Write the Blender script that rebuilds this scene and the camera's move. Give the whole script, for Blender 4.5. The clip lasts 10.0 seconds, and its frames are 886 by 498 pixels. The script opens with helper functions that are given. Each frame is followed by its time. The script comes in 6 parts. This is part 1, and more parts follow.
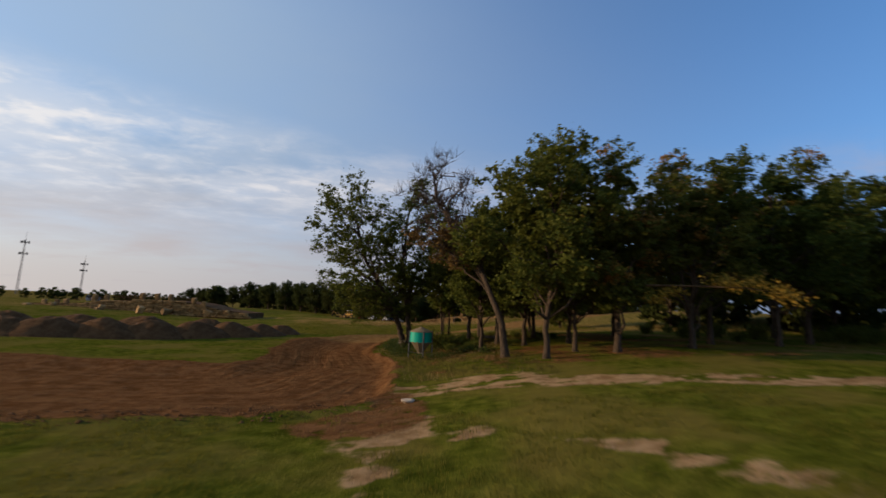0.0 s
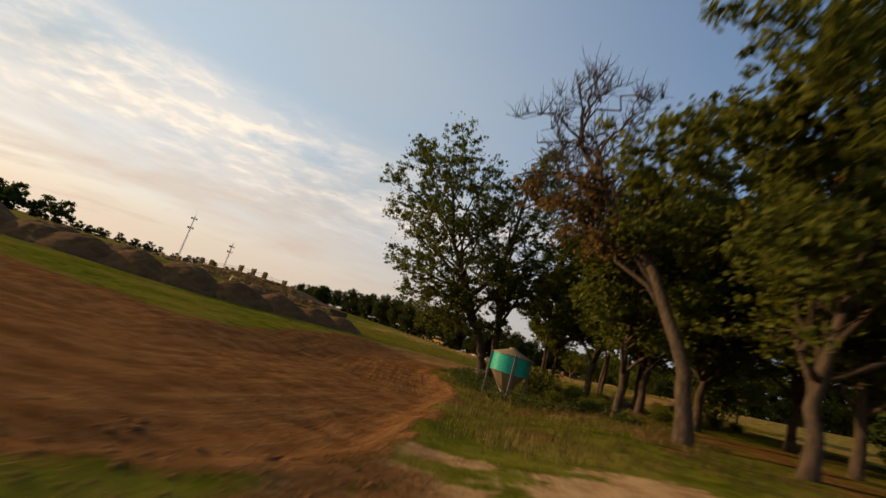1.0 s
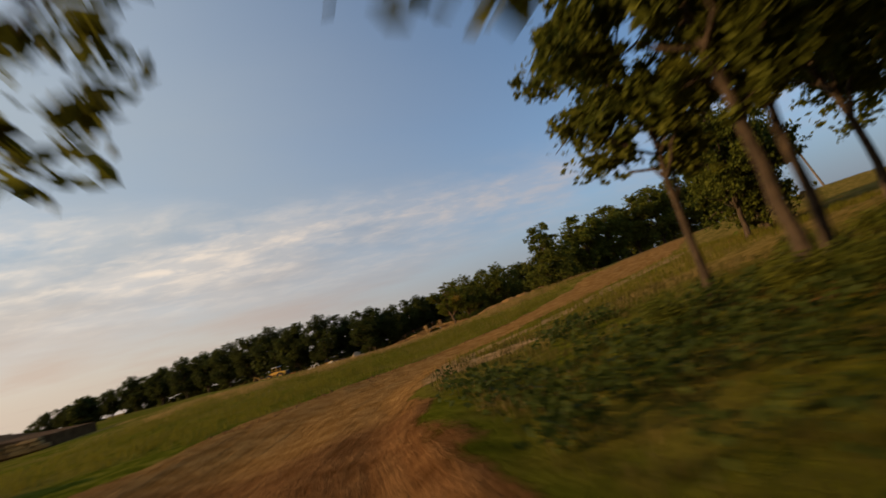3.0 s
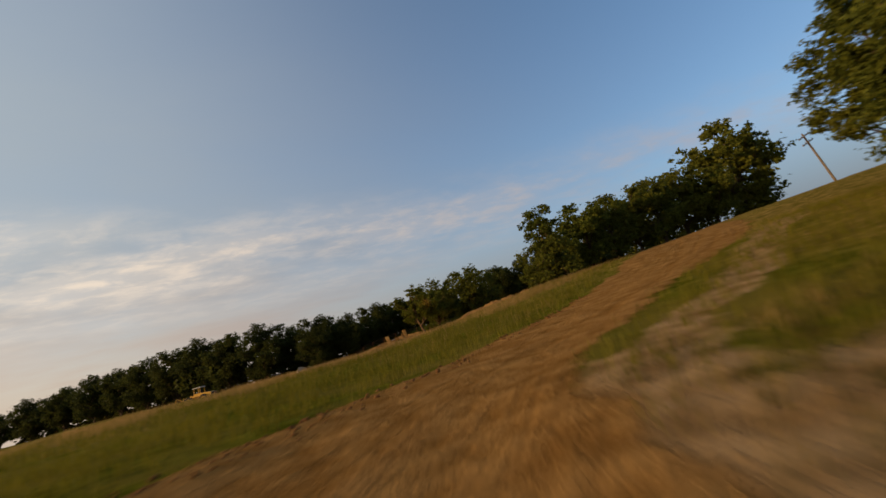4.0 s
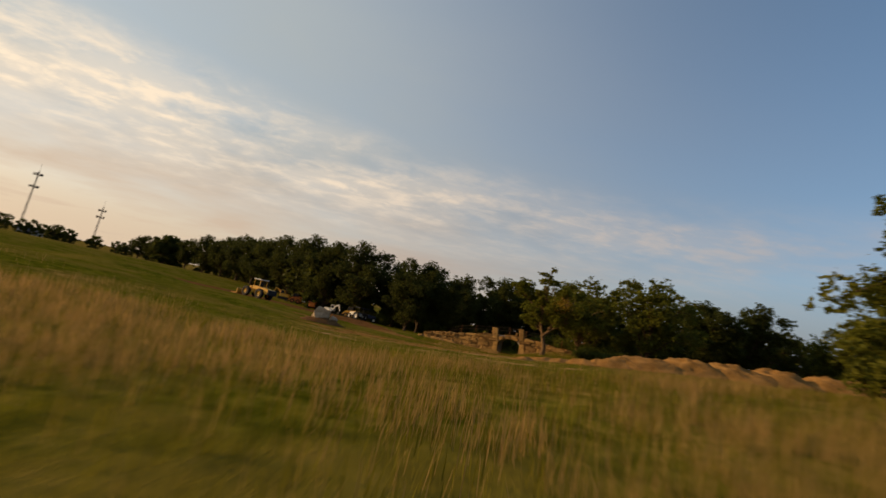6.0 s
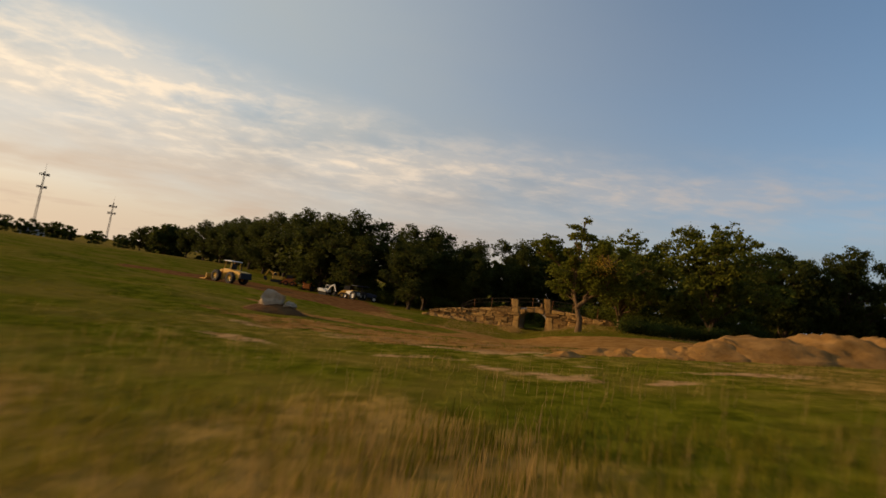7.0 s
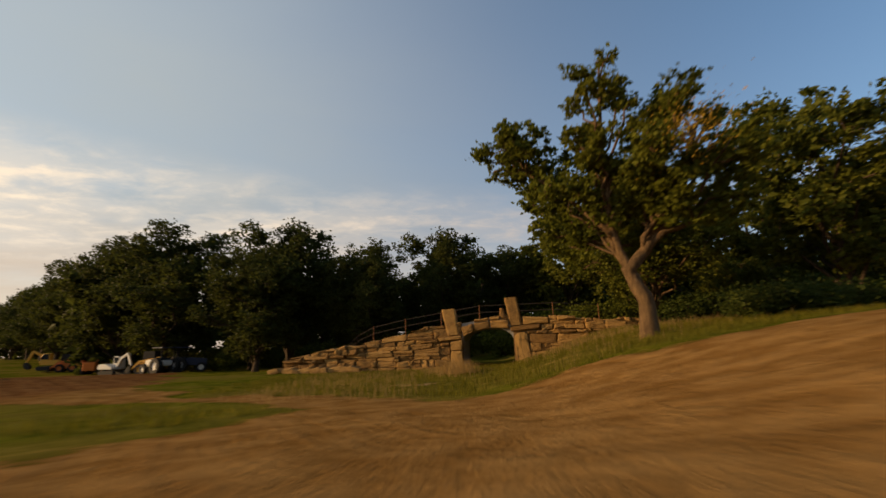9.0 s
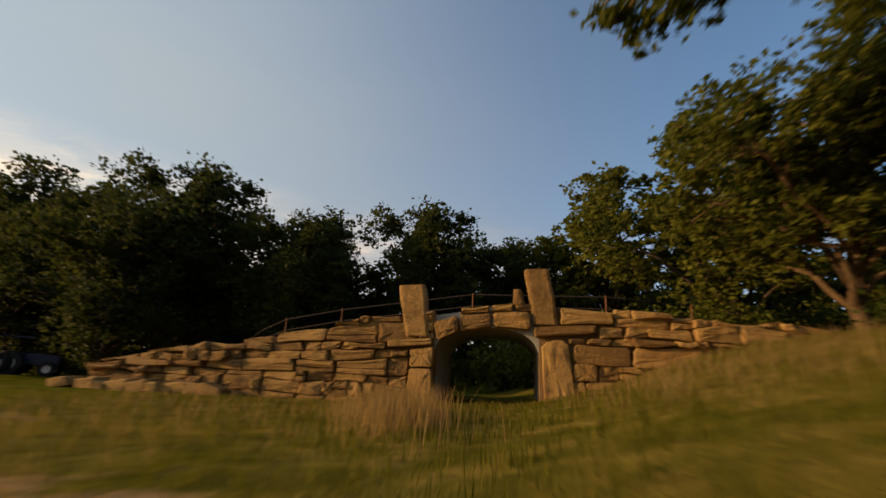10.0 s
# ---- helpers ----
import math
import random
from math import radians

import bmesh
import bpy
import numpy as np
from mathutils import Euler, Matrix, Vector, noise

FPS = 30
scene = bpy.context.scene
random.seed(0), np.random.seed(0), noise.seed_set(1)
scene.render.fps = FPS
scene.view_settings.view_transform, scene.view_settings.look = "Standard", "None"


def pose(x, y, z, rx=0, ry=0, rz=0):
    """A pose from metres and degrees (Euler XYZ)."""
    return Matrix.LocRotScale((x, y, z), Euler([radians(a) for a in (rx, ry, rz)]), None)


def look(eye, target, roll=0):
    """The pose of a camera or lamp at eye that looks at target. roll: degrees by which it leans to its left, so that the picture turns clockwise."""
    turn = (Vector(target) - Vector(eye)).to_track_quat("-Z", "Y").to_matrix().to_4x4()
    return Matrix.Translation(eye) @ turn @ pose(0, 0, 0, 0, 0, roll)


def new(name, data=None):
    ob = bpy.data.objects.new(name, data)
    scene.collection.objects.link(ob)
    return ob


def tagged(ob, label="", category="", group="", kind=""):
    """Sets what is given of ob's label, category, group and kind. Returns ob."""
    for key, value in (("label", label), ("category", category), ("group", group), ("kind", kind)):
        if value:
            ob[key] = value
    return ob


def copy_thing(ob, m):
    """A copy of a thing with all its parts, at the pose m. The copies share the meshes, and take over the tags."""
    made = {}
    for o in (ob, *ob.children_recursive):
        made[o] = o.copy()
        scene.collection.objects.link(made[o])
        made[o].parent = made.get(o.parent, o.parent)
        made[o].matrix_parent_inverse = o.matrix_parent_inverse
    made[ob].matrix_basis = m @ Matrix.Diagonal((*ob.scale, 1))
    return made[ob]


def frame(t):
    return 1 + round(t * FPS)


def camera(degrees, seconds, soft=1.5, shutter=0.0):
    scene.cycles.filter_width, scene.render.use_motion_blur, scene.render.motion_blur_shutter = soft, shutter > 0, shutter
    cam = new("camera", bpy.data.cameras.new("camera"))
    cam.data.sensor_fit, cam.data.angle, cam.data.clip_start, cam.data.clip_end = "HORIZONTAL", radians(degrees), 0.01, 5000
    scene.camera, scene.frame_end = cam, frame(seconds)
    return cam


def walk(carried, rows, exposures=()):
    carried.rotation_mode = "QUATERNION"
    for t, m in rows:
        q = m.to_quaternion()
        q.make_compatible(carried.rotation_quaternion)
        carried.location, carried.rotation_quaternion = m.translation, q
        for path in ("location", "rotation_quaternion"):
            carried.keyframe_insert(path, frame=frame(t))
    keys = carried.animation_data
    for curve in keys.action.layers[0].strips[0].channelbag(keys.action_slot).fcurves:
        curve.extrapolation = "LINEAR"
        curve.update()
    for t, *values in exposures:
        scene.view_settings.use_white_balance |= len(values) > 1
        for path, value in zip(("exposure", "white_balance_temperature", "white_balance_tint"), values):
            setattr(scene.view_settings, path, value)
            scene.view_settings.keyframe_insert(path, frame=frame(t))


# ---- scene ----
cam = camera(91.0, 10.0, soft=1.5, shutter=0.4)
PATH = [
    (0, 1.998, 0.291, 4.148, 97.96, -2.69, -2.33),
    (0.5, 2.324, 7.309, 2.816, 101.19, -10.66, 3.41),
    (1, 2.204, 14.669, 2.094, 101.77, -16.66, 10.10),
    (1.5, 1.066, 22.444, 1.667, 101.54, -14.05, 12.03),
    (2, -0.621, 30.140, 1.338, 101.77, -5.44, 8.80),
    (2.5, -2.222, 36.674, 1.430, 101.06, 6.44, 0.55),
    (2.7, -2.662, 39.574, 1.632, 100.70, 10.40, -4.05),
    (3, -3.518, 43.888, 1.605, 100.10, 14.90, -10.30),
    (3.3, -4.356, 48.141, 1.200, 99.70, 17.20, -14.20),
    (3.6, -4.553, 52.348, 0.846, 99.90, 16.90, -15.95),
    (3.8, -4.022, 55.136, 0.849, 100.25, 15.83, -16.25),
    (4, -3.150, 57.920, 1.000, 100.81, 14.55, -16.27),
    (4.5, -0.560, 64.975, 1.230, 101.80, 10.71, -15.74),
    (5, 2.295, 71.801, 1.644, 102.15, 3.59, -12.60),
    (5.5, 5.643, 78.299, 2.083, 101.44, -5.63, -4.43),
    (6, 7.078, 84.479, 2.509, 99.10, -12.11, 3.46),
    (6.2, 7.162, 86.628, 2.613, 98.19, -12.46, 5.16),
    (6.5, 7.357, 89.821, 2.783, 96.75, -12.08, 6.74),
    (6.8, 7.609, 93.018, 2.927, 95.52, -10.19, 6.73),
    (7.1, 7.786, 96.319, 2.963, 95.03, -7.15, 5.69),
    (7.3, 7.800, 98.628, 2.887, 95.38, -4.69, 4.70),
    (7.5, 7.756, 100.992, 2.761, 96.07, -2.10, 3.66),
    (8, 7.836, 106.657, 2.029, 99.29, 2.96, 0.61),
    (8.5, 7.780, 112.933, 1.688, 100.41, 3.39, -2.19),
    (9, 8.223, 118.977, 0.952, 102.37, 1.75, -4.70),
    (9.5, 9.221, 125.047, 0.621, 103.89, -0.04, -5.76),
    (10, 10.233, 130.924, 0.436, 106.28, -2.78, -6.10),
]
walk(cam, [(t, pose(x, y, z, rx, ry, rz)) for t, x, y, z, rx, ry, rz in PATH],
     exposures=[(0, 0.50, 5350, 10), (0.5, 0.60, 5850, 10), (1, 0.72, 6600, 10), (2, 0.6, 6650, 10), (2.5, 0.6, 6700, 10), (3.8, 0.5, 6350, 10), (4, 0.52, 6750, 10), (5, 0.58, 7300, 10), (6, 0.55, 7250, 10), (8, 0.58, 7250, 10), (10, 0.65, 6950, 10)])

# ---- light ----
SUN_AZ = 88.0      # degrees to the left of +y
SUN_EL = 13.0
world = bpy.data.worlds.new("world")
scene.world = world
world.use_nodes = True


def build_sky():
    nt = world.node_tree
    nt.nodes.clear()
    N, L = nt.nodes.new, nt.links.new
    out, bg, sky = N("ShaderNodeOutputWorld"), N("ShaderNodeBackground"), N("ShaderNodeTexSky")
    sky.sky_type, sky.sun_disc = "NISHITA", False
    sky.sun_elevation, sky.sun_rotation = radians(SUN_EL), radians(-SUN_AZ)
    sky.altitude, sky.air_density, sky.dust_density, sky.ozone_density = 200, 1.0, 1.0, 2.2
    bg.inputs[1].default_value = SKY_STRENGTH
    tc, sep = N("ShaderNodeTexCoord"), N("ShaderNodeSeparateXYZ")
    L(tc.outputs["Generated"], sep.inputs[0])

    def math_(op, a, b=None, clamp=False):
        n = N("ShaderNodeMath")
        n.operation, n.use_clamp = op, clamp
        for k, v in ((0, a), (1, b)):
            if v is None:
                continue
            if hasattr(v, "links"):
                L(v, n.inputs[k])
            else:
                n.inputs[k].default_value = v
        return n.outputs[0]
    # project the view direction onto a flat cloud sheet
    zz = math_("MAXIMUM", sep.outputs[2], 0.02)
    den = math_("ADD", zz, 0.10)
    comb = N("ShaderNodeCombineXYZ")
    L(math_("DIVIDE", sep.outputs[0], den), comb.inputs[0])
    L(math_("DIVIDE", sep.outputs[1], den), comb.inputs[1])
    rot = N("ShaderNodeMapping")
    rot.inputs["Rotation"].default_value = (0, 0, radians(-22))
    rot.inputs["Scale"].default_value = (1.0, 1.35, 1.0)
    L(comb.outputs[0], rot.inputs[0])

    def noise_(scale, detail, rough, off):
        m = N("ShaderNodeMapping")
        m.inputs["Location"].default_value = off
        L(rot.outputs[0], m.inputs[0])
        n = N("ShaderNodeTexNoise")
        n.inputs["Scale"].default_value, n.inputs["Detail"].default_value = scale, detail
        n.inputs["Roughness"].default_value = rough
        n.inputs["Distortion"].default_value = 0.25
        L(m.outputs[0], n.inputs["Vector"])
        return n.outputs[0]

    def ramp(v, a, b):
        n = N("ShaderNodeMapRange")
        n.interpolation_type = "SMOOTHSTEP"
        n.inputs[1].default_value, n.inputs[2].default_value = a, b
        L(v, n.inputs[0])
        return n.outputs[0]
    puffs = ramp(noise_(4.2, 12, 0.60, (2.1, 4.6, 0)), 0.40, 0.70)
    bank = ramp(noise_(1.25, 6, 0.55, (5.2, 1.4, 0)), 0.30, 0.62)
    sheet = noise_(0.8, 6, 0.55, (7.3, 2.2, 0))
    z_, x_ = sep.outputs[2], sep.outputs[0]
    toward = ramp(math_("ADD", x_, math_("MULTIPLY", z_, -0.25)), 0.85, -1.0)
    # broken cloud deck in a low band, deeper towards the sun
    top = math_("ADD", math_("MULTIPLY", toward, 0.065), 0.29)
    band = math_("MULTIPLY", ramp(math_("SUBTRACT", z_, top), 0.05, -0.06), ramp(z_, 0.10, 0.27))
    body = math_("ADD", math_("MULTIPLY", bank, 0.42), math_("MULTIPLY", puffs, math_("ADD", math_("MULTIPLY", bank, 0.45), 0.22)))
    cloud = math_("MULTIPLY", math_("MULTIPLY", body, band), math_("ADD", math_("MULTIPLY", toward, 0.60), 0.55), True)

    def blend(f, a, b):
        n = N("ShaderNodeMix")
        n.data_type = "RGBA"
        for k, v in ((0, f), (6, a), (7, b)):
            if hasattr(v, "links"):
                L(v, n.inputs[k])
            else:
                n.inputs[k].default_value = v
        return n.outputs[2]
    high = blend(toward, VEIL_FAR, VEIL_HIGH)
    low = blend(toward, VEIL_FAR, VEIL_LOW)
    haze = blend(ramp(z_, 0.05, 0.34), low, high)
    reach = math_("ADD", math_("MULTIPLY", toward, 0.95), 0.12)
    thin = math_("MULTIPLY", ramp(math_("SUBTRACT", z_, reach), 0.50, -0.60), math_("ADD", math_("MULTIPLY", sheet, 0.6), 0.6), True)
    thin = math_("MAXIMUM", thin, math_("MULTIPLY", ramp(z_, 0.34, 0.02), 0.95))
    deep = N("ShaderNodeMix")
    deep.data_type, deep.blend_type = "RGBA", "MULTIPLY"
    L(ramp(x_, -0.1, 0.8), deep.inputs[0])
    L(sky.outputs[0], deep.inputs[6])
    deep.inputs[7].default_value = (0.66, 0.76, 0.82, 1)
    base = blend(thin, deep.outputs[2], haze)
    full = blend(cloud, base, blend(toward, CLOUD_FAR, CLOUD_NEAR))
    L(full, bg.inputs[0])
    L(bg.outputs[0], out.inputs[0])


SKY_STRENGTH = 0.15
CLOUD_FAR, CLOUD_NEAR = (2.0, 1.78, 1.82, 1), (4.5, 3.9, 3.2, 1)
VEIL_FAR, VEIL_HIGH, VEIL_LOW = (0.92, 1.02, 1.32, 1), (2.0, 2.3, 2.5, 1), (3.2, 2.55, 2.0, 1)
build_sky()

sun = new("sun", bpy.data.lights.new("sun", "SUN"))
sun.data.energy, sun.data.angle, sun.data.color = 3.2, radians(0.7), (1.0, 0.66, 0.33)
_a, _e = radians(SUN_AZ), radians(SUN_EL)
sun.matrix_world = look((-200 * math.sin(_a), 200 * math.cos(_a), 200 * math.tan(_e)), (0, 0, 0))


# ---- numeric noise and ground shape ----


def _hash(i, j, seed):
    h = np.sin(i * 127.1 + j * 311.7 + seed * 74.7) * 43758.5453
    return h - np.floor(h)


def vnoise(x, y, seed=0):
    """Smooth value noise in 0..1."""
    x, y = np.asarray(x, float), np.asarray(y, float)
    i, j = np.floor(x), np.floor(y)
    u, v = x - i, y - j
    u, v = u * u * (3 - 2 * u), v * v * (3 - 2 * v)
    a, b = _hash(i, j, seed), _hash(i + 1, j, seed)
    c, d = _hash(i, j + 1, seed), _hash(i + 1, j + 1, seed)
    return (a * (1 - u) + b * u) * (1 - v) + (c * (1 - u) + d * u) * v


def fbm(x, y, octaves=4, seed=0):
    total, amp, norm = 0.0, 1.0, 0.0
    for k in range(octaves):
        total = total + amp * vnoise(x * 2 ** k, y * 2 ** k, seed + k)
        norm += amp
        amp *= 0.5
    return total / norm


def step(a, b, v):
    w = np.clip((np.asarray(v, float) - a) / (b - a), 0, 1)
    return w * w * (3 - 2 * w)


def along(x, y, line):
    """Distance past the edge of a band that follows a polyline of (x, y, half width): below 0 inside."""
    best = np.full(np.shape(x), 1e9)
    for (x0, y0, w0), (x1, y1, w1) in zip(line, line[1:]):
        dx, dy = x1 - x0, y1 - y0
        u = np.clip(((x - x0) * dx + (y - y0) * dy) / (dx * dx + dy * dy), 0, 1)
        best = np.minimum(best, np.hypot(x - x0 - u * dx, y - y0 - u * dy) - (w0 + u * (w1 - w0)))
    return best


def blob(x, y, cx, cy, rx, ry, turn=0.0):
    c, s_ = math.cos(radians(turn)), math.sin(radians(turn))
    u, v = ((x - cx) * c + (y - cy) * s_) / rx, (-(x - cx) * s_ + (y - cy) * c) / ry
    return (np.hypot(u, v) - 1) * min(rx, ry)


ROAD = [(-60, 21.5, 8.4), (-14, 22.2, 8.0), (-6.2, 23.2, 7.2), (-4.6, 32, 5.2), (-7.2, 42, 4.6), (-7.6, 52, 5.2), (-5.4, 60, 3.5),
        (-1.7, 65.0, 2.3), (4.5, 69.5, 2.5), (9, 72.4, 2.8), (16, 76.8, 3.6), (25, 83.5, 4.2), (42, 101, 5), (64, 110, 6)]
TRACK = [(0.8, 14.0, 1.3), (1.9, 22.0, 1.6), (5, 22.0, 2.2), (9, 20.2, 1.5), (14, 19.2, 0.9), (20, 16.8, 1.6), (45, 9, 2.2)]
YARD = [(44, 124, 7), (24, 120.3, 7.2), (14, 121, 6.3), (9.5, 124, 5.0), (7.5, 128.5, 1.6), (2, 131.4, 1.1), (-3, 134.5, 2.2), (-9, 141, 6), (-17, 149, 9.5), (-28, 153, 10), (-36, 150, 6)]
YARD_SPUR = [(9, 121.5, 3.5), (0, 121.5, 1.3), (-9, 125, 1.0)]
SIDE_TRACK = [(-2.6, 58.5, 1.2), (-1.2, 60.6, 0.8), (0.6, 62.4, 0.55), (2.3, 63.5, 0.55), (5.9, 65.0, 0.6), (12, 69, 0.8), (24, 76, 1.0)]


def road_depth(x, y):
    return along(x, y, ROAD)


def gz(x, y):
    """Height of the ground."""
    x, y = np.asarray(x, float), np.asarray(y, float)
    s = np.log1p(np.exp(np.clip((x - 1.2) * 0.7, -40, 40))) / 0.7
    rise_a = 2.9 * (1 - np.exp(-s / 14))
    rise_b = 0.098 * np.minimum(s, 95)
    bank = x - np.clip((y - 131) * 0.32, 0, 5)
    rise_c = 1.25 * step(9.0, 15.6, bank) + 0.03 * np.clip(x - 15, 0, 90)
    k1, k2 = step(50, 66, y), step(112, 130, y)
    rise = rise_a * (1 - k1) + (rise_b * (1 - k2) + rise_c * k2) * k1
    z = 0.08 + rise
    z = z - 46 * step(88, 330, x) * (1 - k2 * 0.5)
    z = z + 0.55 * np.exp(-((y - 93) / 13) ** 2) * step(-40, -5, x) * (1 - step(8, 26, x))
    z = z + 1.0 * np.exp(-((y - 112) / 13) ** 2 - ((x + 24) / 13) ** 2)
    z = z - 0.26 * step(116, 127, y) * (1 - step(14, 19, x)) * step(-12, -4, x)
    z = z - 0.22 * np.exp(-((y - 139) / 5) ** 2 - ((x - 6) / 5) ** 2)
    z = z - 0.95 * np.exp(-((y - 165) / 18) ** 2 - ((x + 20) / 24) ** 2)
    z = z + 1.0 * np.exp(-((y - 130) / 5) ** 2 - ((x + 33) / 7) ** 2)
    z = z + 1.1 * step(-40, -75, x) * step(20, 60, y) * (1 - step(170, 260, y))
    z = z + 0.7 * step(76, 86, y) * (1 - step(100, 122, y)) * step(8, 20, x) * (1 - step(80, 120, x))
    # the graded road lies a little under the turf, with a soft bank on its edge
    d = road_depth(x, y)
    side = np.maximum(step(-7, -3, x), 1 - step(18, 23, y))
    fade = 1 - step(58, 70, y)
    z = z - (0.30 * side * (1 - step(-1.3, 0.35, d)) + 0.42 * (1 - side) * (1 - step(-4.5, 0.2, d))) * fade
    near = (1 - step(45, 160, np.abs(x))) * (1 - step(170, 260, y))
    z = z + 0.24 * side * np.exp(-((d + 0.5) / 0.6) ** 2) * (0.4 + 1.2 * fbm(x * 0.9, y * 0.9, 3, 5)) * (1 - 0.85 * step(50, 58, y)) * (1 - step(60, 76, y))
    rough = np.exp(-((d + 1.6) / 1.5) ** 2) * (1 - step(24, 32, y))
    z = z + rough * 0.34 * (fbm(x * 1.5, y * 1.5, 4, 25) - 0.5)
    z = z + near * (0.22 * (fbm(x * 0.16, y * 0.16, 3, 11) - 0.5) + 0.07 * (fbm(x * 1.1, y * 1.1, 3, 21) - 0.5))
    z = z + 5.0 * step(200, 900, np.hypot(x, y - 70)) * (fbm(x * 0.004, y * 0.004, 3, 31) - 0.5)
    return z


def ground_z(x, y):
    return float(gz(np.array([x]), np.array([y]))[0])


# ---- mesh helpers ----


def mesh_from(name, verts, faces, material, smooth=False):
    me = bpy.data.meshes.new(name)
    me.from_pydata([tuple(map(float, v)) for v in verts] if not isinstance(verts, np.ndarray) else verts.tolist(), [], faces)
    if material is not None:
        me.materials.append(material)
    if smooth:
        me.polygons.foreach_set("use_smooth", [True] * len(me.polygons))
    me.update()
    return me


def part(name, bm, material, parent=None, label="", smooth=False):
    """Links a bmesh, or a mesh, as one object under a thing or a part."""
    if isinstance(bm, bpy.types.Mesh):
        me = bm
    else:
        me = bpy.data.meshes.new(name)
        bm.to_mesh(me)
        bm.free()
        me.materials.append(material)
        if smooth:
            me.polygons.foreach_set("use_smooth", [True] * len(me.polygons))
    ob = new(name, me)
    if parent is not None:
        ob.parent = parent
    if label:
        tagged(ob, label)
    return ob


def box(bm, x0, y0, z0, x1, y1, z1, bevel=0.0, m=None):
    got = bmesh.ops.create_cube(bm, size=1.0)["verts"]
    mat = Matrix.Translation(((x0 + x1) / 2, (y0 + y1) / 2, (z0 + z1) / 2)) @ Matrix.Diagonal((x1 - x0, y1 - y0, z1 - z0, 1))
    bmesh.ops.transform(bm, matrix=(m @ mat) if m else mat, verts=got)
    if bevel:
        edges = list({e for v in got for e in v.link_edges})
        bmesh.ops.bevel(bm, geom=edges, offset=bevel, segments=1, affect="EDGES")
    return got


def rod(bm, a, b, r0, r1=None, sides=8):
    a, b = Vector(a), Vector(b)
    r1 = r0 if r1 is None else r1
    got = bmesh.ops.create_cone(bm, cap_ends=True, segments=sides, radius1=r0, radius2=r1, depth=(b - a).length)["verts"]
    turn = (b - a).to_track_quat("Z", "Y").to_matrix().to_4x4()
    bmesh.ops.transform(bm, matrix=Matrix.Translation((a + b) / 2) @ turn, verts=got)
    return got


def lathe(bm, profile, sides=32, m=None):
    """Turns (radius, height) pairs round the z axis."""
    rings = []
    for r, z in profile:
        rings.append([bm.verts.new((r * math.cos(2 * math.pi * k / sides), r * math.sin(2 * math.pi * k / sides), z)) for k in range(sides)])
    for a, b in zip(rings, rings[1:]):
        for k in range(sides):
            bm.faces.new((a[k], a[(k + 1) % sides], b[(k + 1) % sides], b[k]))
    if m is not None:
        bmesh.ops.transform(bm, matrix=m, verts=[v for ring in rings for v in ring])
    return rings


def slab(bm, outline, y0, y1, m=None):
    """Extrudes an (x, z) outline from y0 to y1."""
    a = [bm.verts.new((x, y0, z)) for x, z in outline]
    b = [bm.verts.new((x, y1, z)) for x, z in outline]
    n = len(outline)
    bm.faces.new(a)
    bm.faces.new(b[::-1])
    for k in range(n):
        bm.faces.new((a[k], b[k], b[(k + 1) % n], a[(k + 1) % n]))
    bmesh.ops.recalc_face_normals(bm, faces=bm.faces)
    if m is not None:
        bmesh.ops.transform(bm, matrix=m, verts=a + b)


def tube(points, radii, sides=7):
    """Vertices and faces of a tapering tube along points."""
    pts, verts, faces = [Vector(p) for p in points], [], []
    for k, p in enumerate(pts):
        way = (pts[min(k + 1, len(pts) - 1)] - pts[max(k - 1, 0)]).normalized()
        side = way.cross(Vector((0.3, 0.9, 0.2))).normalized()
        up = way.cross(side)
        for q in range(sides):
            w = 2 * math.pi * q / sides
            verts.append(p + (side * math.cos(w) + up * math.sin(w)) * radii[k])
    for k in range(len(pts) - 1):
        for q in range(sides):
            a, b = k * sides + q, k * sides + (q + 1) % sides
            faces.append((a, b, b + sides, a + sides))
    faces.append(tuple(range(sides))[::-1])
    faces.append(tuple(range((len(pts) - 1) * sides, len(pts) * sides)))
    return verts, faces


# ---- materials ----


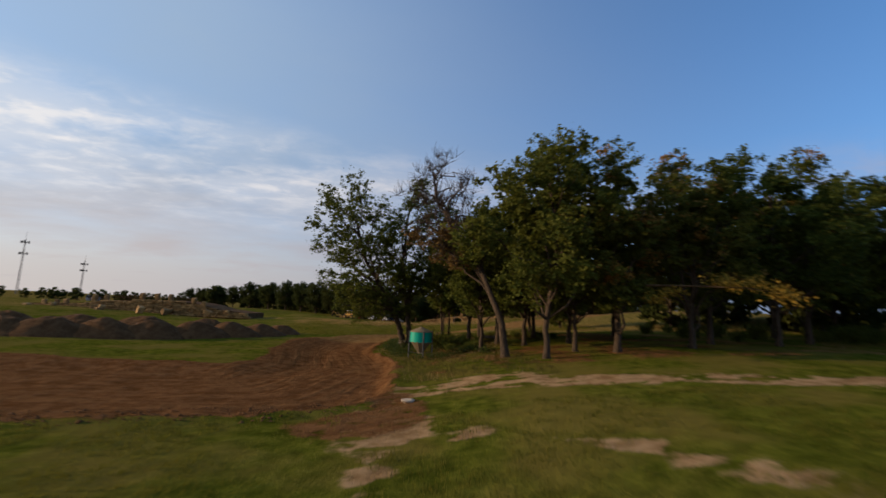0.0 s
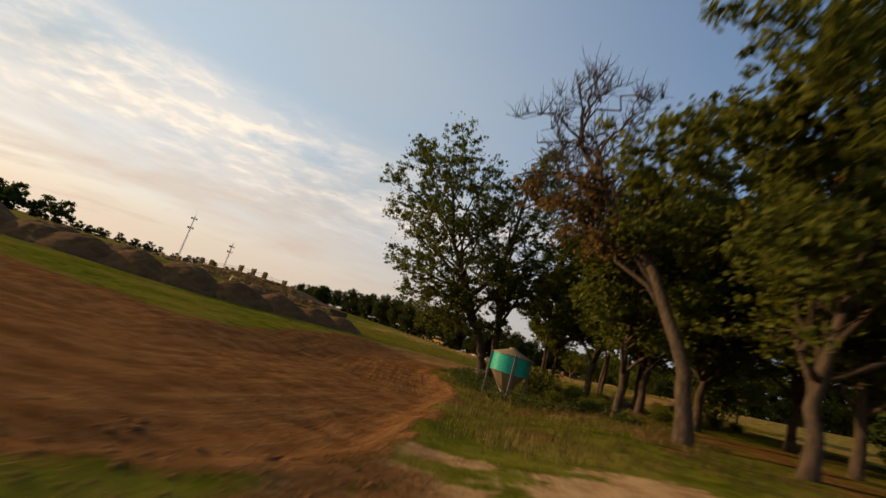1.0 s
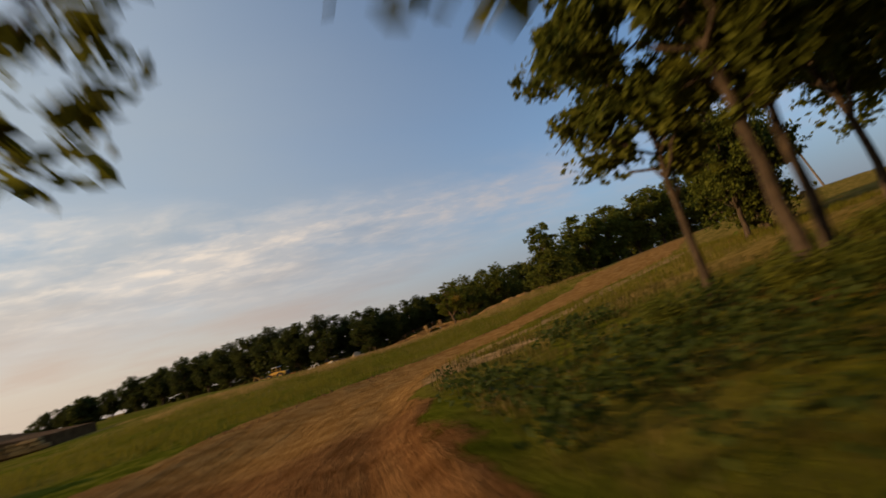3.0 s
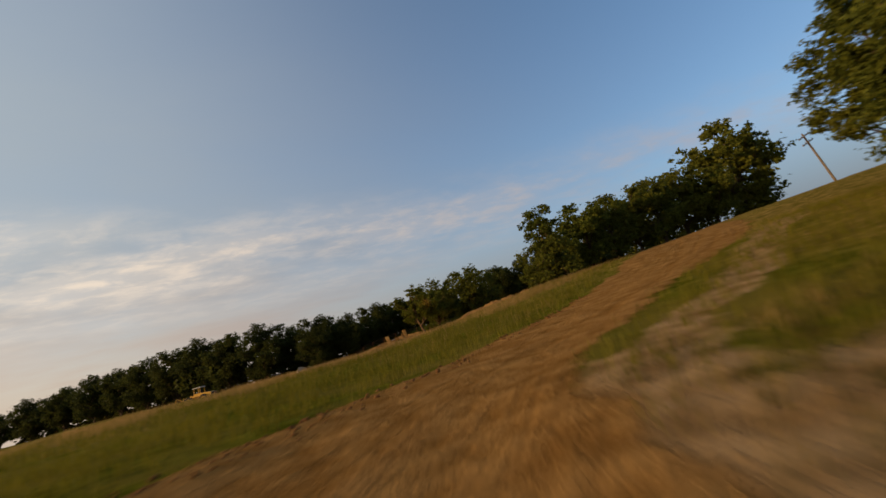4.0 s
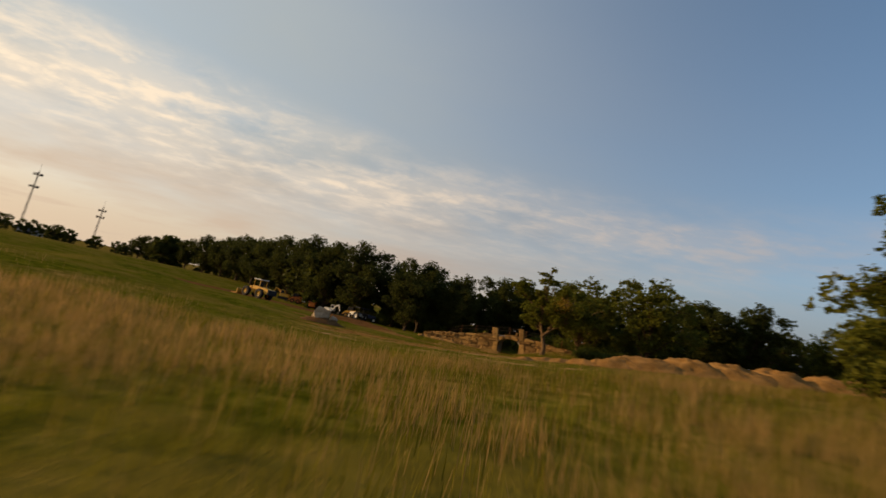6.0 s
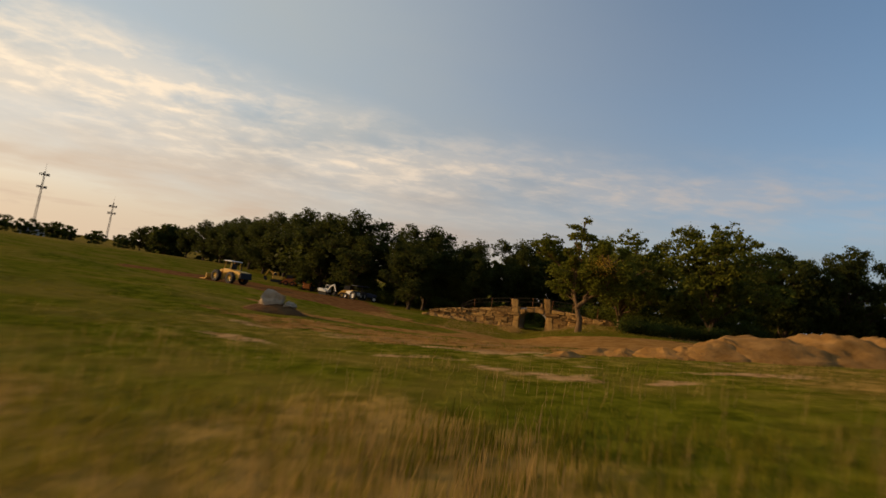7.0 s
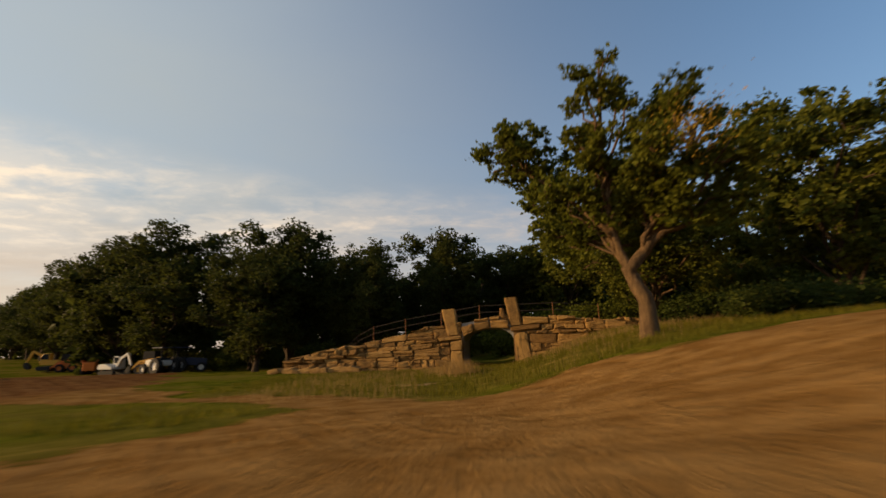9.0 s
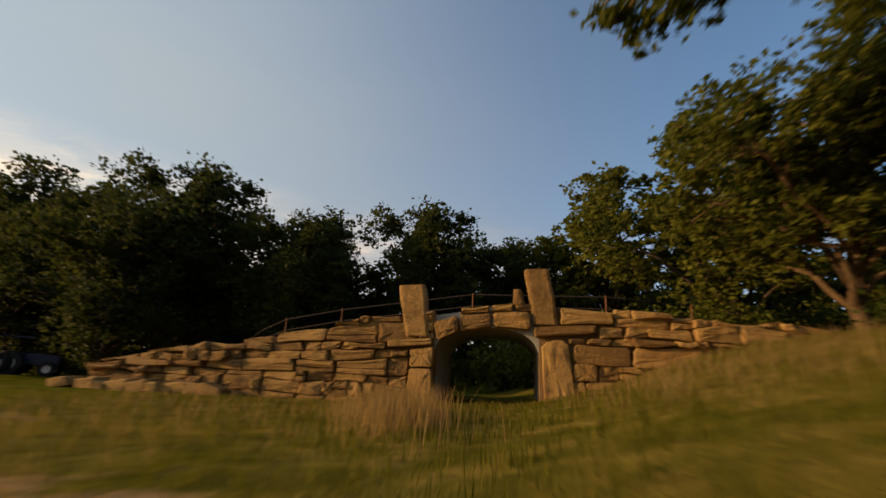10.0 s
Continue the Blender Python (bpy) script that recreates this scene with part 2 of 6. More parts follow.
class Mat:
    """A principled material with short hands for its nodes."""

    def __init__(self, name, rough=0.8, metal=0.0):
        self.m = bpy.data.materials.new(name)
        self.m.use_nodes = True
        self.nt = self.m.node_tree
        self.b = self.nt.nodes["Principled BSDF"]
        self.b.inputs["Roughness"].default_value = rough
        self.b.inputs["Metallic"].default_value = metal
        self.b.inputs["Specular IOR Level"].default_value = 0.25
        self.tc = None

    def n(self, kind):
        return self.nt.nodes.new(kind)

    def link(self, a, b):
        self.nt.links.new(a, b)

    def coords(self, which="Object"):
        if self.tc is None:
            self.tc = self.n("ShaderNodeTexCoord")
        return self.tc.outputs[which]

    def noise(self, scale, detail=4, rough=0.55, coord=None, stretch=None):
        t = self.n("ShaderNodeTexNoise")
        t.inputs["Scale"].default_value, t.inputs["Detail"].default_value, t.inputs["Roughness"].default_value = scale, detail, rough
        c = coord or self.coords()
        if stretch:
            mp = self.n("ShaderNodeMapping")
            mp.inputs["Scale"].default_value = stretch
            self.link(c, mp.inputs[0])
            c = mp.outputs[0]
        self.link(c, t.inputs["Vector"])
        return t.outputs[0]

    def ramp(self, v, *stops):
        r = self.n("ShaderNodeValToRGB")
        els = r.color_ramp.elements
        while len(els) < len(stops):
            els.new(0.5)
        for e, (p, c) in zip(els, stops):
            e.position, e.color = p, (*c, 1)
        self.link(v, r.inputs[0])
        return r.outputs[0]

    def span(self, v, a, b, lo=0.0, hi=1.0):
        r = self.n("ShaderNodeMapRange")
        r.interpolation_type = "SMOOTHSTEP"
        for k, q in enumerate((a, b, lo, hi)):
            r.inputs[k + 1].default_value = q
        self.link(v, r.inputs[0])
        return r.outputs[0]

    def mix(self, f, a, b, how="MIX"):
        x = self.n("ShaderNodeMix")
        x.data_type, x.blend_type = "RGBA", how
        for k, v in ((0, f), (6, a), (7, b)):
            if hasattr(v, "links"):
                self.link(v, x.inputs[k])
            elif isinstance(v, tuple):
                x.inputs[k].default_value = (*v, 1)
            else:
                x.inputs[k].default_value = v
        return x.outputs[2]

    def op(self, how, a, b):
        x = self.n("ShaderNodeMath")
        x.operation = how
        for k, v in ((0, a), (1, b)):
            if hasattr(v, "links"):
                self.link(v, x.inputs[k])
            else:
                x.inputs[k].default_value = v
        return x.outputs[0]

    def attribute(self, name):
        x = self.n("ShaderNodeAttribute")
        x.attribute_name = name
        return x.outputs["Fac"]

    def color(self, c):
        if isinstance(c, tuple):
            self.b.inputs["Base Color"].default_value = (*c, 1)
        else:
            self.link(c, self.b.inputs["Base Color"])
        return self

    def bump(self, v, strength=0.5, distance=0.05):
        x = self.n("ShaderNodeBump")
        x.inputs["Strength"].default_value, x.inputs["Distance"].default_value = strength, distance
        self.link(v, x.inputs["Height"])
        self.link(x.outputs[0], self.b.inputs["Normal"])
        return self


def paint(name, c, rough=0.45, metal=0.0, wear=0.25, dirt=(0.12, 0.085, 0.055), scale=6.0):
    m = Mat(name, rough, metal)
    n = m.noise(scale, 6, 0.65)
    m.color(m.mix(m.span(n, 0.5, 0.8, 0.0, wear), m.mix(m.noise(scale * 5), tuple(v * 0.85 for v in c), c), dirt))
    m.bump(n, 0.08, 0.01)
    return m.m


def leaf_mat(name, dark, light, extra=None, amount=0.0):
    m = Mat(name, 0.6)
    m.b.inputs["Specular IOR Level"].default_value = 0.08
    isl = m.n("ShaderNodeNewGeometry").outputs["Random Per Island"]
    obj = m.n("ShaderNodeObjectInfo").outputs["Random"]
    c = m.mix(isl, dark, light)
    c = m.mix(m.op("MULTIPLY", obj, 0.35), c, (light[0] * 1.15, light[1] * 0.9, light[2] * 0.7))
    patch = m.noise(0.5, 3)
    c = m.mix(m.span(patch, 0.4, 0.65, 0.0, 0.5), c, dark)
    if extra:
        pick = m.op("ADD", m.op("MULTIPLY", isl, 0.35), m.span(m.noise(0.35, 2), 0.35, 0.7))
        c = m.mix(m.span(pick, 1.0 - amount, 1.15 - amount), c, extra)
    m.color(c)
    tr = m.n("ShaderNodeBsdfTranslucent")
    m.link(c, tr.inputs[0])
    mixer = m.n("ShaderNodeMixShader")
    mixer.inputs[0].default_value = 0.48
    m.link(m.b.outputs[0], mixer.inputs[1])
    m.link(tr.outputs[0], mixer.inputs[2])
    m.link(mixer.outputs[0], m.nt.nodes["Material Output"].inputs[0])
    return m.m


def bark_mat(name, dark, light):
    m = Mat(name, 0.9)
    n = m.noise(3.0, 6, 0.7, stretch=(4.0, 4.0, 0.8))
    m.color(m.mix(m.span(n, 0.35, 0.7), dark, light))
    m.bump(n, 0.9, 0.05)
    return m.m


def ground_mat():
    m = Mat("ground_cover", 1.0)
    m.b.inputs["Specular IOR Level"].default_value = 0.0
    co = m.coords("Object")
    fine, mid, big = m.noise(9.0, 6, 0.7, co), m.noise(1.6, 5, 0.6, co), m.noise(0.22, 4, 0.55, co)
    pebble = m.noise(22.0, 3, 0.6, co)
    comb = m.n("ShaderNodeCombineXYZ")
    m.link(m.op("MULTIPLY", m.attribute("across"), 1.7), comb.inputs[0])
    m.link(m.op("MULTIPLY", m.attribute("run"), 0.11), comb.inputs[1])
    rut = m.noise(1.1, 5, 0.6, comb.outputs[0])
    green = m.mix(m.span(mid, 0.3, 0.7), (0.044, 0.052, 0.004), (0.114, 0.116, 0.011))
    green = m.mix(m.span(big, 0.40, 0.64, 0.0, 0.75), green, (0.15, 0.112, 0.022))
    green = m.mix(m.span(fine, 0.55, 0.75, 0.0, 0.4), green, (0.18, 0.135, 0.025))
    dry = m.mix(m.span(mid, 0.35, 0.7), (0.13, 0.09, 0.018), (0.28, 0.18, 0.05))
    dark = m.mix(m.span(mid, 0.3, 0.72), (0.092, 0.040, 0.013), (0.175, 0.083, 0.030))
    clay = m.mix(m.span(mid, 0.3, 0.72), (0.175, 0.086, 0.022), (0.29, 0.158, 0.05))
    brown = m.mix(m.span(m.op("ADD", m.attribute("clay"), m.op("MULTIPLY", m.op("SUBTRACT", big, 0.5), 0.8)), 0.3, 0.7), dark, clay)
    brown = m.mix(m.span(rut, 0.46, 0.66, 0.0, 0.6), brown, m.mix(0.4, brown, (0.22, 0.12, 0.045)))
    brown = m.mix(m.span(rut, 0.47, 0.34, 0.0, 0.55), brown, m.mix(0.4, brown, (0.04, 0.02, 0.008)))
    brown = m.mix(m.span(pebble, 0.58, 0.75, 0.0, 0.4), brown, (0.28, 0.18, 0.09))
    sand = m.mix(m.span(mid, 0.3, 0.7), (0.20, 0.115, 0.045), (0.38, 0.245, 0.115))
    wob = m.op("SUBTRACT", m.op("ADD", m.op("MULTIPLY", mid, 0.9), m.op("MULTIPLY", fine, 0.5)), 0.7)

    def mask(name, soft=0.16):
        return m.span(m.op("ADD", m.attribute(name), wob), 0.5 - soft, 0.5 + soft)
    c = m.mix(mask("dry", 0.4), green, dry)
    c = m.mix(mask("sand", 0.2), c, sand)
    dirt = mask("dirt", 0.14)
    c = m.mix(dirt, c, brown)
    m.color(c)
    h = m.op("ADD", m.op("ADD", fine, m.op("MULTIPLY", mid, 1.5)), m.op("MULTIPLY", m.op("MULTIPLY", rut, dirt), 2.2))
    m.bump(h, 0.7, 0.09)
    return m.m


def soil_mat(name, a, b):
    m = Mat(name, 1.0)
    m.b.inputs["Specular IOR Level"].default_value = 0.05
    n, f = m.noise(1.4, 6, 0.65), m.noise(14.0, 5, 0.7)
    m.color(m.mix(m.span(f, 0.5, 0.75, 0, 0.35), m.mix(m.span(n, 0.3, 0.7), a, b), tuple(min(1, v * 1.5) for v in b)))
    m.bump(m.op("ADD", n, f), 0.7, 0.07)
    return m.m


def stone_mat(name, a, b, stain):
    m = Mat(name, 0.88)
    obj = m.n("ShaderNodeObjectInfo").outputs["Random"]
    n, f = m.noise(1.7, 7, 0.65), m.noise(12.0, 6, 0.7)
    c = m.mix(obj, a, b)
    c = m.mix(m.span(n, 0.46, 0.68, 0, 0.7), c, stain)
    c = m.mix(m.span(f, 0.5, 0.8, 0, 0.35), c, tuple(min(1, v * 1.5) for v in b))
    m.color(c)
    m.bump(m.op("ADD", m.op("MULTIPLY", n, 1.5), f), 1.0, 0.06)
    return m.m


GROUND = ground_mat()
SOIL = soil_mat("dug_soil", (0.070, 0.034, 0.013), (0.125, 0.065, 0.026))
CLAY = soil_mat("orange_clay", (0.19, 0.095, 0.026), (0.30, 0.165, 0.055))
STONE = stone_mat("sandstone", (0.20, 0.108, 0.034), (0.41, 0.24, 0.078), (0.12, 0.064, 0.024))
MORTAR = soil_mat("earthy_joint", (0.14, 0.088, 0.04), (0.24, 0.155, 0.075))
CONCRETE = soil_mat("grey_concrete", (0.26, 0.24, 0.21), (0.38, 0.36, 0.33))
BARK = bark_mat("grey_bark", (0.030, 0.020, 0.012), (0.098, 0.066, 0.040))
PALE_BARK = bark_mat("pale_bark", (0.066, 0.038, 0.017), (0.165, 0.102, 0.048))
LEAF = leaf_mat("oak_leaf", (0.050, 0.066, 0.010), (0.150, 0.165, 0.024))
LEAF_WARM = leaf_mat("warm_leaf", (0.055, 0.062, 0.010), (0.16, 0.165, 0.026), (0.32, 0.17, 0.035), 0.13)
LEAF_FORK = leaf_mat("yellow_green_leaf", (0.060, 0.072, 0.010), (0.165, 0.185, 0.024))
# darker copy of the oak leaf: the wood's shade is put into its colour
LEAF_WOOD_SHADED = leaf_mat("shaded_wood_leaf", (0.028, 0.038, 0.009), (0.074, 0.088, 0.018))
LEAF_FAR = leaf_mat("far_leaf", (0.036, 0.048, 0.011), (0.084, 0.10, 0.020))
LEAF_DEAD = leaf_mat("dead_leaf", (0.095, 0.062, 0.020), (0.20, 0.13, 0.042))
GRASS = leaf_mat("grass_blade", (0.066, 0.072, 0.006), (0.175, 0.165, 0.020))
PALE_LEAF = leaf_mat("pale_flower", (0.14, 0.14, 0.09), (0.30, 0.29, 0.20))
LEAF_YELLOW = leaf_mat("yellow_oak_leaf", (0.30, 0.18, 0.02), (0.50, 0.34, 0.05))
STRAW = leaf_mat("straw_blade", (0.21, 0.145, 0.052), (0.41, 0.285, 0.115))
VERGE = leaf_mat("verge_blade", (0.045, 0.046, 0.010), (0.125, 0.105, 0.028))
WEED = leaf_mat("weed_leaf", (0.03, 0.048, 0.009), (0.08, 0.10, 0.02))
STEEL = paint("galvanised_steel", (0.17, 0.155, 0.135), 0.65, 0.2, 0.3)
# tan base colour takes in the warm sunlit tone of the bin's steel
TAN_STEEL = paint("tan_steel", (0.25, 0.185, 0.105), 0.75, 0.1, 0.4)
RUST = paint("rusty_pipe", (0.20, 0.085, 0.035), 0.8, 0.2, 0.4)
DARK_PIPE = paint("weathered_dark_pipe", (0.06, 0.045, 0.035), 0.8, 0.2, 0.4)
TEAL = paint("teal_paint", (0.022, 0.36, 0.25), 0.42, 0.0, 0.1)
YELLOW = paint("machine_yellow", (0.62, 0.33, 0.045), 0.45)
ORANGE = paint("machine_orange", (0.62, 0.17, 0.03), 0.45)
WHITE = paint("off_white_paint", (0.68, 0.66, 0.60), 0.45)
BLUE_ROOF = paint("blue_roof_sheet", (0.10, 0.13, 0.18), 0.6)
BLACK = paint("black_rubber", (0.02, 0.02, 0.02), 0.8)
NAVY = paint("dark_blue_paint", (0.025, 0.035, 0.07), 0.4)
GLASS = paint("dark_glass", (0.02, 0.025, 0.03), 0.1, 0.0, 0.05)
WOOD = bark_mat("weathered_wood", (0.10, 0.075, 0.05), (0.24, 0.18, 0.12))
ROCK = stone_mat("pale_rock", (0.36, 0.26, 0.16), (0.50, 0.39, 0.27), (0.20, 0.13, 0.07))
CLOD = soil_mat("brown_clod", (0.100, 0.046, 0.016), (0.185, 0.092, 0.036))

# ---- ground ----


def axis_points(lo, hi, fine, far, grow=1.13):
    mid = list(np.arange(lo, hi + fine / 2, fine))
    d, a = fine, lo
    left = []
    while a > -far:
        d *= grow
        a -= d
        left.append(a)
    d, a = fine, hi
    right = []
    while a < far:
        d *= grow
        a += d
        right.append(a)
    return np.array(left[::-1] + mid + right)


def run_across(x, y, line):
    """Length along a polyline, and signed distance from it, for its nearest stretch."""
    best, run, across, far = np.full(len(x), 1e9), np.zeros(len(x)), np.zeros(len(x)), 0.0
    for (x0, y0, _), (x1, y1, _) in zip(line, line[1:]):
        dx, dy = x1 - x0, y1 - y0
        ln = math.hypot(dx, dy)
        u = np.clip(((x - x0) * dx + (y - y0) * dy) / ln ** 2, 0, 1)
        d = np.hypot(x - x0 - u * dx, y - y0 - u * dy)
        side = np.sign((x - x0) * dy - (y - y0) * dx)
        ok = d < best
        best, run, across = np.where(ok, d, best), np.where(ok, far + u * ln, run), np.where(ok, d * side, across)
        far += ln
    return run, across


def build_ground():
    xs, ys = axis_points(-20, 30, 0.32, 3200), axis_points(-4, 150, 0.32, 3200)
    X, Y = np.meshgrid(xs, ys)
    Z = gz(X, Y)
    nx, ny = len(xs), len(ys)
    verts = np.stack([X, Y, Z], -1).reshape(-1, 3)
    i = np.arange(nx * ny).reshape(ny, nx)
    faces = np.stack([i[:-1, :-1], i[:-1, 1:], i[1:, 1:], i[1:, :-1]], -1).reshape(-1, 4)
    me = mesh_from("ground", verts, faces.tolist(), GROUND, True)
    x, y = verts[:, 0], verts[:, 1]
    edge = 1.4 * (fbm(x * 0.5, y * 0.5, 3, 3) - 0.5)
    dirt = 1 - step(-0.9, 0.6, along(x, y, ROAD) + edge)
    spill = 1 - step(-0.6, 0.7, np.minimum(blob(x, y, -0.4, 15.6, 2.6, 2.0, 20), blob(x, y, 1.2, 19.0, 1.3, 2.6, 0)) + 1.6 * edge)
    dirt = np.maximum(dirt, 0.62 * spill)
    yard = 1 - step(-1.5, 1.2, np.minimum(along(x, y, YARD), along(x, y, YARD_SPUR)) + 2.0 * edge)
    green_isle = 1 - step(-1.0, 0.8, blob(x, y, 1.3, 127.4, 4.4, 3.4) + edge)
    dirt = np.maximum(dirt, yard * (1 - green_isle))
    # patchy brown mixed into the ground between the grove trees
    grove_brown = step(0.8, 3, x) * step(23, 27, y) * (1 - step(50, 56, y)) * (1 - step(56, 64, x))
    dirt = np.maximum(dirt, grove_brown * (0.22 + 0.36 * step(0.35, 0.6, fbm(x * 0.45, y * 0.45, 3, 58))))
    worn = 1 - step(-1.6, 1.0, blob(x, y, 5.5, 115.6, 11.0, 3.4, -3) + 2.4 * edge)
    dirt = np.maximum(dirt, worn * (0.52 + 0.40 * step(0.36, 0.60, fbm(x * 0.5, y * 1.3, 4, 83))))
    sand = np.maximum(1 - step(-0.9, 0.9, along(x, y, TRACK) + edge), 1 - step(-0.8, 0.8, along(x, y, SIDE_TRACK) + edge))
    for cx, cy, rx, ry, a in ((0.8, 15.5, 2.0, 2.6, 10), (3.4, 13.6, 1.6, 0.9, 30), (7.0, 11.3, 1.5, 0.5, -35), (1.0, 11.0, 0.8, 2.0, 0), (2.2, 106.2, 3.0, 0.35, 4), (11.5, 106.6, 2.2, 0.4, -6), (14.5, 108.4, 2.6, 0.4, -4),
                              (8.6, 107.8, 2.6, 0.6, -8), (4.6, 108.9, 2.2, 0.4, 4), (7.0, 112.3, 4.5, 0.9, -3), (1.5, 113.0, 3.4, 0.6, 0), (-0.8, 109.2, 2.2, 0.45, 0), (11.6, 108.9, 1.6, 0.4, -6), (9.4, 107.2, 1.3, 0.6, -10), (-0.5, 113.2, 4.5, 0.6, -4), (8.8, 8.8, 1.4, 0.5, -35),
                              (6.2, 115.2, 4.6, 2.8, -30), (13.0, 110.8, 3.0, 0.6, 0), (8.3, 133.6, 1.5, 0.8, 15), (5.2, 133.4, 1.6, 0.6, -20), (5.0, 138.4, 1.8, 0.5, -15)):
        sand = np.maximum(sand, (1 - step(-0.7, 0.5, blob(x, y, cx, cy, rx, ry, a) + edge)) * (0.95 if cy < 100 else 0.85))
    sand = sand * (0.26 + 0.72 * step(0.39, 0.55, fbm(x * 0.8, y * 1.7, 4, 55)))
    sand = np.maximum(sand, 0.80 * (1 - step(-0.4, 0.5, np.minimum(along(x, y, SIDE_TRACK), blob(x, y, 0.3, 59.2, 2.7, 1.1, 12)) + 0.6 * edge)))
    sand = np.maximum(sand, worn * 0.78 * step(0.42, 0.62, fbm(x * 0.4, y * 1.4, 4, 87)))
    field = step(72, 84, y) * (1 - step(101, 110, y)) * (1 - step(24, 34, x)) * step(-1, 3, along(x, y, ROAD))
    far = step(45, 90, np.abs(x)) * 0.35 + step(160, 220, y) * 0.2
    bankdry = 0.55 * step(60, 66, y) * (1 - step(100, 112, y)) * step(12, 20, x) * (1 - step(60, 90, x)) + step(52, 58, y) * step(4, 10, x) * (1 - step(64, 72, y)) * 0.8
    field = field * (0.2 + 0.8 * step(88, 99, y)) + 0.35 * step(100, 104, y) * (1 - step(112, 116, y)) * step(-12, -4, x)
    swale = 0.42 * step(128, 132, y) * (1 - step(143, 150, y)) * step(1, 5, x)
    dry = np.clip(swale + 0.85 * field * step(0.40, 0.62, fbm(x * 0.16, y * 0.16, 3, 71)) + far + bankdry + 0.25 * (fbm(x * 0.12, y * 0.12, 3, 41) - 0.35) + 0.8 * step(100, 106, y) * (1 - step(122, 130, y)) * np.clip(fbm(x * 0.22, y * 0.6, 4, 43) - 0.44, 0, 1) * 1.2, 0, 1)
    r1, a1 = run_across(x, y, ROAD)
    r2, a2 = run_across(x, y, YARD)
    run, across = np.where(y > 95, r2, r1), np.where(y > 95, a2, a1)
    clay = np.maximum(step(50, 66, y) * (1 - 0.75 * step(2, -5, x) * step(120, 130, y)), step(20, 40, x))
    # pulls the far left bank towards the darker red-brown
    bank_dark = step(-5.5, -8.0, x) * step(22, 25, y) * (1 - step(48, 56, y))
    clay = np.where(y < 60, clay + 0.25 * step(16, 22, y) - 0.75 * bank_dark, clay)
    for name, v in (("dirt", dirt), ("sand", sand), ("dry", dry), ("clay", clay), ("run", run), ("across", across)):
        me.attributes.new(name, "FLOAT", "POINT").data.foreach_set("value", v.astype(np.float32))
    tagged(new("ground", me), "uneven grassy ground with brown dirt road and sandy patches", "ground", kind="structure")


build_ground()

# ---- trees ----


def leaf_mesh(name, centres, size, rng, material, droop=0.3):
    """Folded four-cornered leaves at the given centres."""
    n = len(centres)
    grow = centres[:, 3:4] if centres.shape[1] > 3 else 1.0
    centres = centres[:, :3]
    a = rng.normal(size=(n, 3))
    a[:, 2] = a[:, 2] * 0.5 - droop
    a /= np.linalg.norm(a, axis=1, keepdims=True)
    b = rng.normal(size=(n, 3))
    b -= (b * a).sum(1, keepdims=True) * a
    b /= np.linalg.norm(b, axis=1, keepdims=True)
    c = np.cross(a, b)
    s = size * grow * rng.uniform(0.6, 1.35, (n, 1))
    v = np.stack([centres - a * s * 0.55, centres + b * s * 0.34 + c * s * 0.1, centres + a * s * 0.55, centres - b * s * 0.34 + c * s * 0.1], 1)
    i = np.arange(n)[:, None] * 4
    f = np.concatenate([i + np.array([[0, 1, 2]]), i + np.array([[0, 2, 3]])])
    return mesh_from(name, v.reshape(-1, 3), f.tolist(), material)


